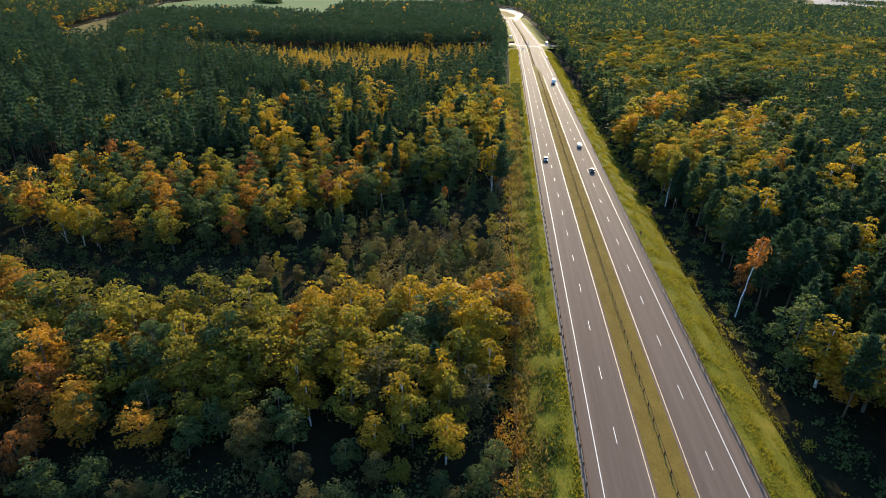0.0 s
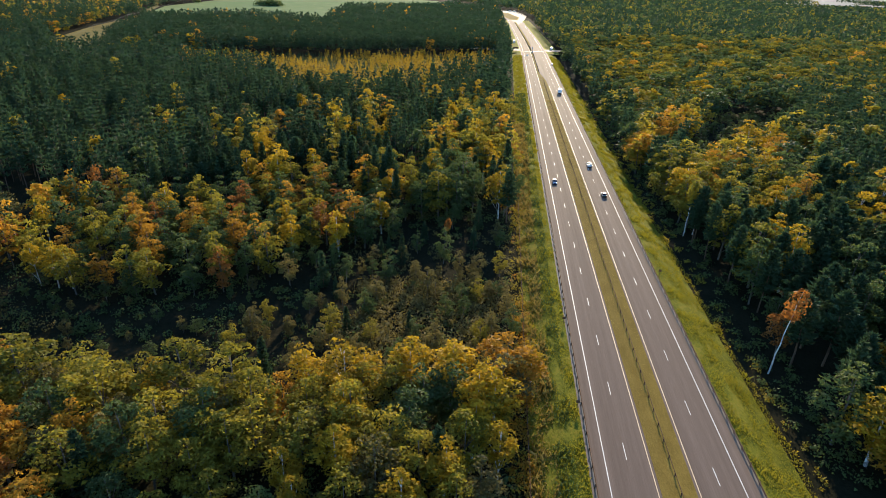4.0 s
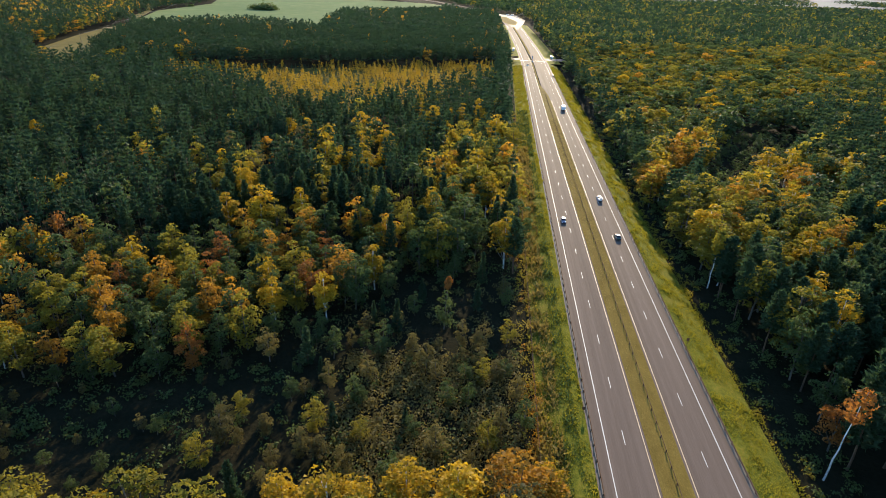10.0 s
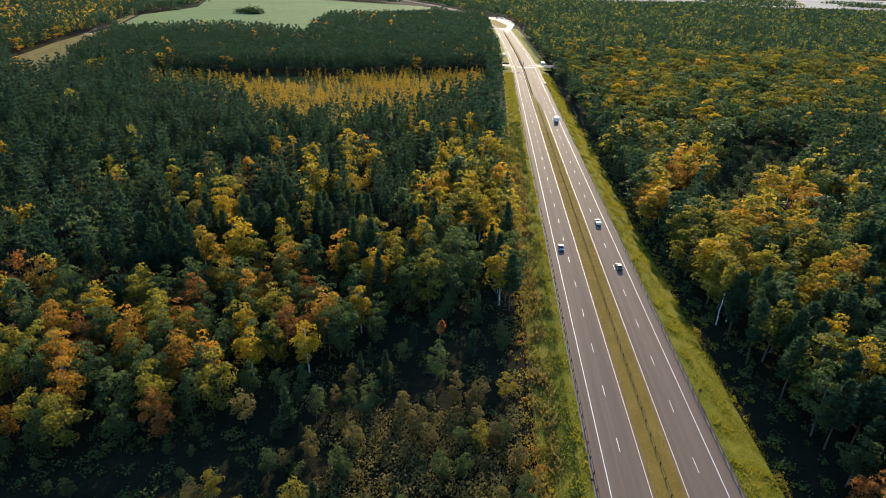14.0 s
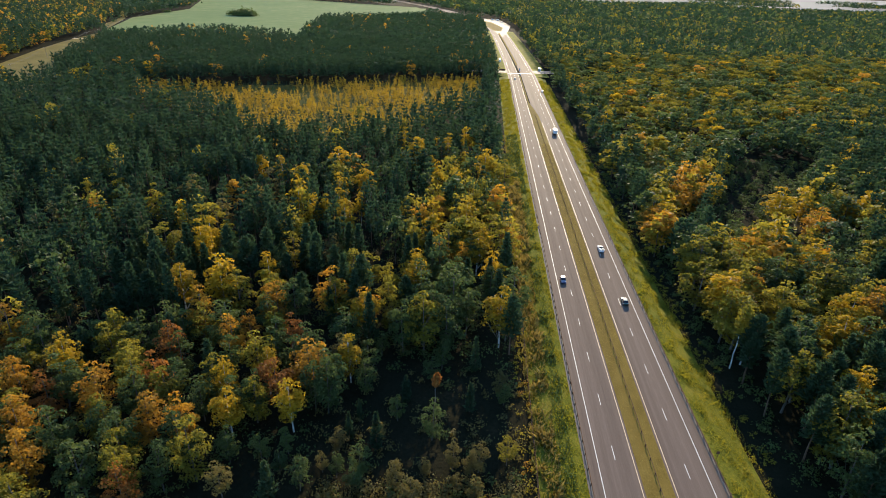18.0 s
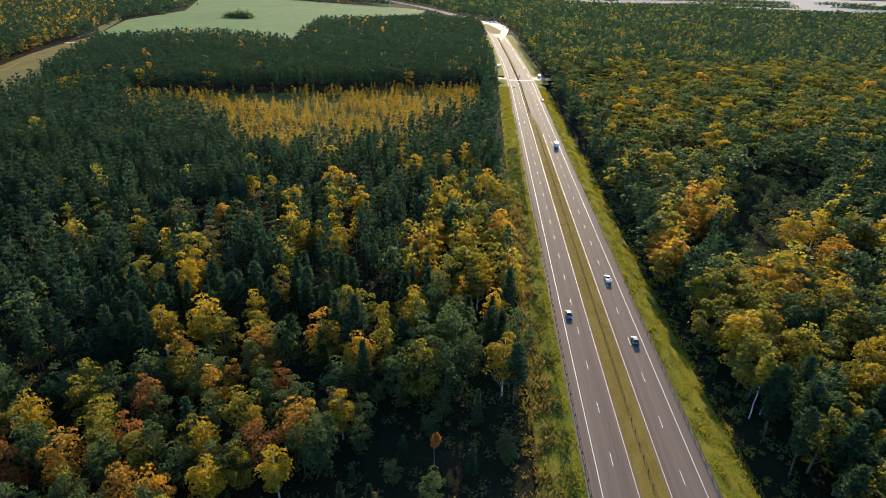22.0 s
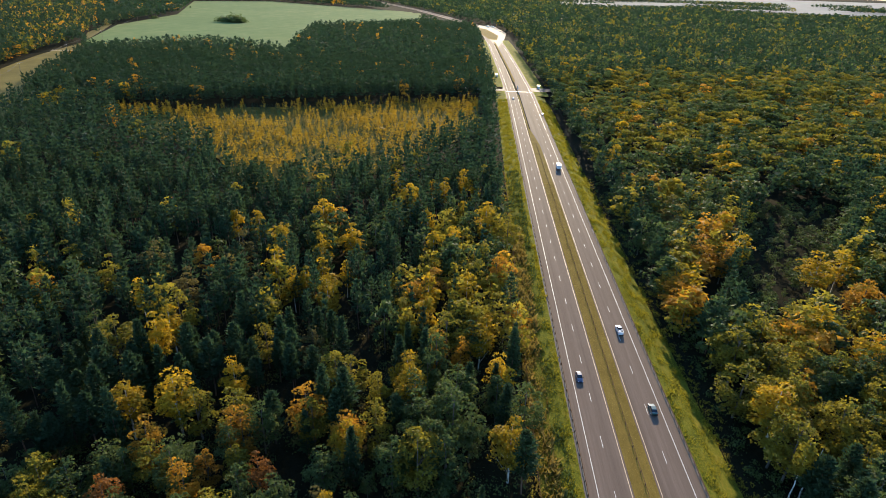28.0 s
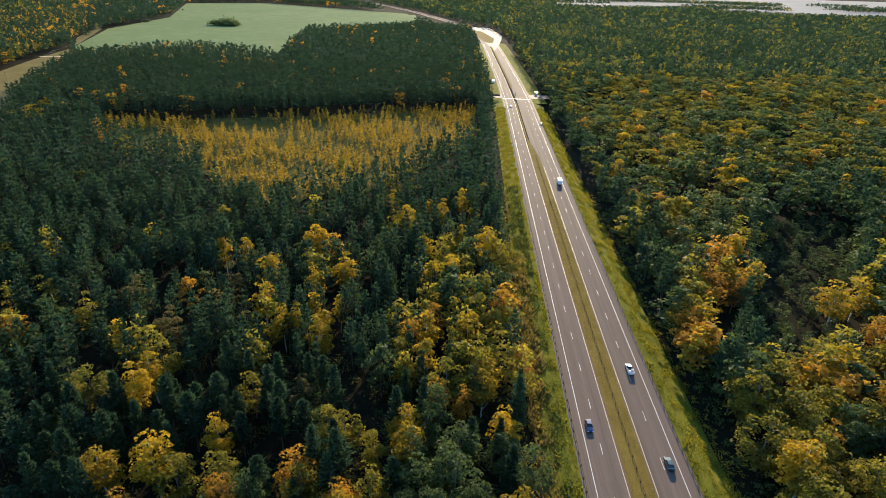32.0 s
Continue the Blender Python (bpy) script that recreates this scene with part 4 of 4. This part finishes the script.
def car(label, paint, at, length=4.4, pickup=False):
    """A saloon, or a pickup with an open bed; its nose points to +y."""
    root = thing("pickup_truck" if pickup else "car", label, "pickup" if pickup else "car", "vehicles on the road", at)
    L, h = length / 2, 0.86
    sill, belt = 0.28, 0.92 if not pickup else 1.02
    body = ((-L, sill + 0.1), (-L, belt - 0.06), (-L + 0.1, belt), (L * 0.42, belt), (L - 0.25, belt - 0.14), (L, belt - 0.34), (L, sill + 0.1), (L - 0.1, sill), (-L + 0.1, sill))
    part("body", side_loft(body, h, 0.06, sill, belt), paint, root)
    top = belt + (0.52 if not pickup else 0.66)
    if pickup:
        rear, roof_a, roof_b, front = -0.35, -0.25, L * 0.22, L * 0.45
    else:
        rear, roof_a, roof_b, front = -L + 0.45, -L + 1.0, L * 0.1, L * 0.46
    part("cabin", side_loft(((rear, belt - 0.02), (roof_a, top - 0.03), (roof_b, top - 0.03), (front, belt - 0.02)), h - 0.06, 0.16, belt, top), GLASS, root, "dark tinted windows")
    part("roof", side_loft(((roof_a - 0.02, top - 0.05), (roof_a + 0.06, top + 0.02), (roof_b - 0.06, top + 0.02), (roof_b + 0.02, top - 0.05)), h - 0.22, 0.03, top - 0.05, top), paint, root)
    if pickup:
        part("bed", box(bmesh.new(), -h + 0.12, -L + 0.15, belt - 0.02, h - 0.12, rear - 0.1, belt + 0.012), PLASTIC, root, "dark open load bed")
        for s in (-1, 1):
            part("bed_side", box(bmesh.new(), s * (h - 0.05) - 0.05, -L + 0.05, belt - 0.03, s * (h - 0.05) + 0.05, rear - 0.05, belt + 0.34, 0.02), paint, root)
        part("tailgate", box(bmesh.new(), -h + 0.02, -L + 0.02, belt - 0.03, h - 0.02, -L + 0.1, belt + 0.34, 0.02), paint, root)
        for i, (bx, by, bz, bw) in enumerate(((-0.35, -1.7, 0.35, 0.55), (0.3, -1.2, 0.45, 0.5), (0.15, -2.0, 0.28, 0.4))):
            part("load", box(bmesh.new(), bx - bw / 2, by - bw / 2, belt + 0.012, bx + bw / 2, by + bw / 2, belt + bz, 0.03), (WHITE, RIM, SAND)[i], root, "loose cargo in the bed")
    for s in (-1, 1):
        part("tail_light", box(bmesh.new(), s * (h - 0.16) - 0.13, -L - 0.012, belt - 0.28, s * (h - 0.16) + 0.13, -L + 0.05, belt - 0.12, 0.01), LAMP_RED, root, "red tail light")
        part("headlight", box(bmesh.new(), s * (h - 0.2) - 0.16, L - 0.05, belt - 0.42, s * (h - 0.2) + 0.16, L + 0.012, belt - 0.28, 0.01), LAMP_CLEAR, root, "clear headlight")
        part("mirror", box(bmesh.new(), s * (h + 0.1) - 0.1, front - 0.4, belt + 0.02, s * (h + 0.1) + 0.1, front - 0.28, belt + 0.16, 0.02), PLASTIC, root)
    part("bumper", box(bmesh.new(), -h + 0.03, -L - 0.05, sill + 0.02, h - 0.03, -L + 0.06, sill + 0.26, 0.03), PLASTIC, root)
    wheels(root, h, (-L * 0.6, L * 0.62), 0.33)
    return root


def box_truck(label, at, cab_paint):
    root = thing("box_truck", label, "truck", "vehicles on the road", at)
    part("chassis", box(bmesh.new(), -0.5, -3.4, 0.55, 0.5, 3.2, 0.8, 0.02), PLASTIC, root)
    part("cargo_box", box(bmesh.new(), -1.2, -3.6, 0.85, 1.2, 1.5, 3.2, 0.04), WHITE, root, "white cargo box")
    part("cab", side_loft(((1.6, 0.5), (1.6, 2.45), (2.7, 2.45), (3.3, 1.5), (3.45, 0.9), (3.45, 0.5)), 1.05, 0.08, 0.5, 2.45), cab_paint, root)
    part("windscreen", side_loft(((2.76, 2.36), (2.80, 2.38), (3.31, 1.56), (3.27, 1.52)), 0.93, 0.03, 1.5, 2.4), GLASS, root, "dark windscreen")
    for s in (-1, 1):
        part("rear_door", box(bmesh.new(), s * 0.58 - 0.55, -3.64, 0.95, s * 0.58 + 0.55, -3.6, 3.1, 0.01), WHITE, root)
        part("tail_light", box(bmesh.new(), s * 0.9 - 0.15, -3.63, 0.62, s * 0.9 + 0.15, -3.55, 0.78, 0.01), LAMP_RED, root, "red tail light")
    wheels(root, 1.02, (-2.2, 2.4), 0.45)
    return root


GREEN_P = car_paint("paint_dark_green", (0.02, 0.06, 0.045))
SILVER_P = car_paint("paint_silver", (0.5, 0.51, 0.53))
DARK_P = car_paint("paint_dark_blue", (0.03, 0.04, 0.09))
WHITE_P = car_paint("paint_white", (0.75, 0.75, 0.74))
car("white pickup truck with loose cargo in its open bed", WHITE_P, on_road(37.6, 252), 5.2, True)
car("dark green car with tinted windows on the asphalt", GREEN_P, on_road(38.4, 214), 4.3)
car("silver-roofed dark blue car driving on the asphalt", DARK_P, on_road(20.9, 226, 180), 4.4)
box_truck("small truck with a white cargo box on the asphalt", on_road(38.6, 428), DARK_P)
car("white car standing on the shoulder near the junction", WHITE_P, on_road(43.0, 576), 4.3)
car("silver car far off near the junction", SILVER_P, on_road(22.0, 640, 180), 4.3)
for x, y, p, l in ((20, 1420, WHITE_P, "white car parked in the far lay-by"), (25, 1395, SILVER_P, "silver car parked in the far lay-by"), (30, 1350, DARK_P, "dark car parked in the far lay-by")):
    car(l, p, pose(x, y, 0.03, 0, 0, 40), 4.5)
for x, y in ((5, 1455), (15, 1450)):
    box_truck("truck with a white cargo box parked in the lay-by", pose(x, y, 0.03, 0, 0, 70), WHITE_P)


# ---- signs, junction, poles ----
def road_sign(label, at, wide, tall, face, height=2.2):
    root = thing("road_sign", label, "road sign", "road signs", at)
    v, f = tube([(0, 0, -0.3), (0, 0, height + tall)], [0.045, 0.045], 8)
    mesh_object("post", v, f, STEEL, root)
    part("plate", box(bmesh.new(), -wide / 2, 0.05, height, wide / 2, 0.08, height + tall, 0.008), face, root, "sheet metal plate")
    return root


for x, y in ((15.6, 121), (15.7, 91), (44.3, 150)):
    road_sign("small road sign on a steel post behind the rail", pose(x, y, -0.1), 0.7, 0.7, STEEL, 1.3)
for x, y in ((27.9, 660), (28.9, 690), (29.2, 700)):
    road_sign("blue direction sign on the end of the median", pose(x, y, 0), 0.8, 1.6, BLUE, 0.9)
tagged(strip("side_road", (-40, -10, 5, 16.0), np.array([682.0, 692.0, 702.0]), SHOULDER, z=0.0), "pale side road joining at the junction", "road", kind="structure")
tagged(strip("side_road", (43.8, 60, 90), np.array([684.0, 694.0, 704.0]), SHOULDER, z=0.0), "pale side road joining at the junction", "road", kind="structure")
crossing = strip("crossing", (17.0, 42.8), np.array([679.0, 680.8]), PAINT, z=0.02)
tagged(crossing, "white painted band across the road at the junction", "road marking", kind="structure")


def shelter(label, at, colour):
    root = thing("bus_shelter", label, "bus shelter", "bus shelters", at)
    part("roof", box(bmesh.new(), -3.6, -1.4, 2.5, 3.6, 1.4, 2.75, 0.05), colour, root, "flat roof slab")
    part("back_wall", box(bmesh.new(), -3.4, 1.0, 0, 3.4, 1.15, 2.5, 0.02), WHITE, root)
    for s in (-1, 1):
        part("side_wall", box(bmesh.new(), s * 3.3 - 0.08, -1.1, 0, s * 3.3 + 0.08, 1.0, 2.5, 0.02), WHITE, root)
    part("bench", box(bmesh.new(), -2.6, 0.5, 0.4, 2.6, 0.95, 0.48, 0.02), WOODPOLE, root)
    return root


shelter("white bus shelter with a pale roof beside the road", pose(9.5, 770, 0, 0, 0, 90), WHITE)
shelter("bus shelter with a blue roof beside the road", pose(50.5, 704, 0, 0, 0, -90), BLUE)
for x in (8.5, 11.5):
    road_sign("large direction board seen from behind", pose(x, 677, 0), 3.2, 1.8, STEEL, 2.6)


def power_pole(at):
    root = thing("power_pole", "wooden power pole standing in dry grass", "power pole", "power poles", at)
    v, f = tube([(0, 0, -0.5), (0, 0, 5), (0, 0, 11)], [0.2, 0.17, 0.13], 8)
    mesh_object("pole", v, f, WOODPOLE, root)
    part("crossarm", box(bmesh.new(), -1.1, -0.07, 10.1, 1.1, 0.07, 10.3, 0.01), WOODPOLE, root)
    for s in (-0.95, 0, 0.95):
        v, f = tube([(s, 0, 10.3), (s, 0, 10.62)], [0.05, 0.07], 6)
        mesh_object("insulator", v, f, WHITE, root, "pale ceramic insulator")
    return root


POLES = ((-425, 560), (-476, 677), (-535, 840), (-594, 1014), (-688, 1290))
for x, y in POLES:
    power_pole(pose(x, y, ground_z(x, y), 0, 0, 23))
for i in range(len(POLES) - 1):
    (xa, ya), (xb, yb) = POLES[i], POLES[i + 1]
    line = thing("power_line", "thin sagging cables between two wooden poles", "power line", "power lines")
    for s in (-0.95, 0, 0.95):
        pts = [(xa + (xb - xa) * t + s * 0.92, ya + (yb - ya) * t + s * 0.4, ground_z(xa, ya) + 10.6 - 4 * 1.6 * t * (1 - t)) for t in np.linspace(0, 1, 9)]
        v, f = tube(pts, [0.03] * 9, 4)
        mesh_object("cable", v, f, PLASTIC, line)

# bushes standing alone on the meadow
scatter("thicket", "round dark thicket standing alone on the meadow", LEAF["green"], [(-536 + rng.normal(0, 14), 1376 + rng.normal(0, 8), rng.uniform(12, 17)) for _ in range(24)], 30, 3.2)
scatter("thicket", "single dark bush on the meadow", LEAF["green"], [(-714, 1396, 7), (-709, 1399, 6)], 30, 2.6)
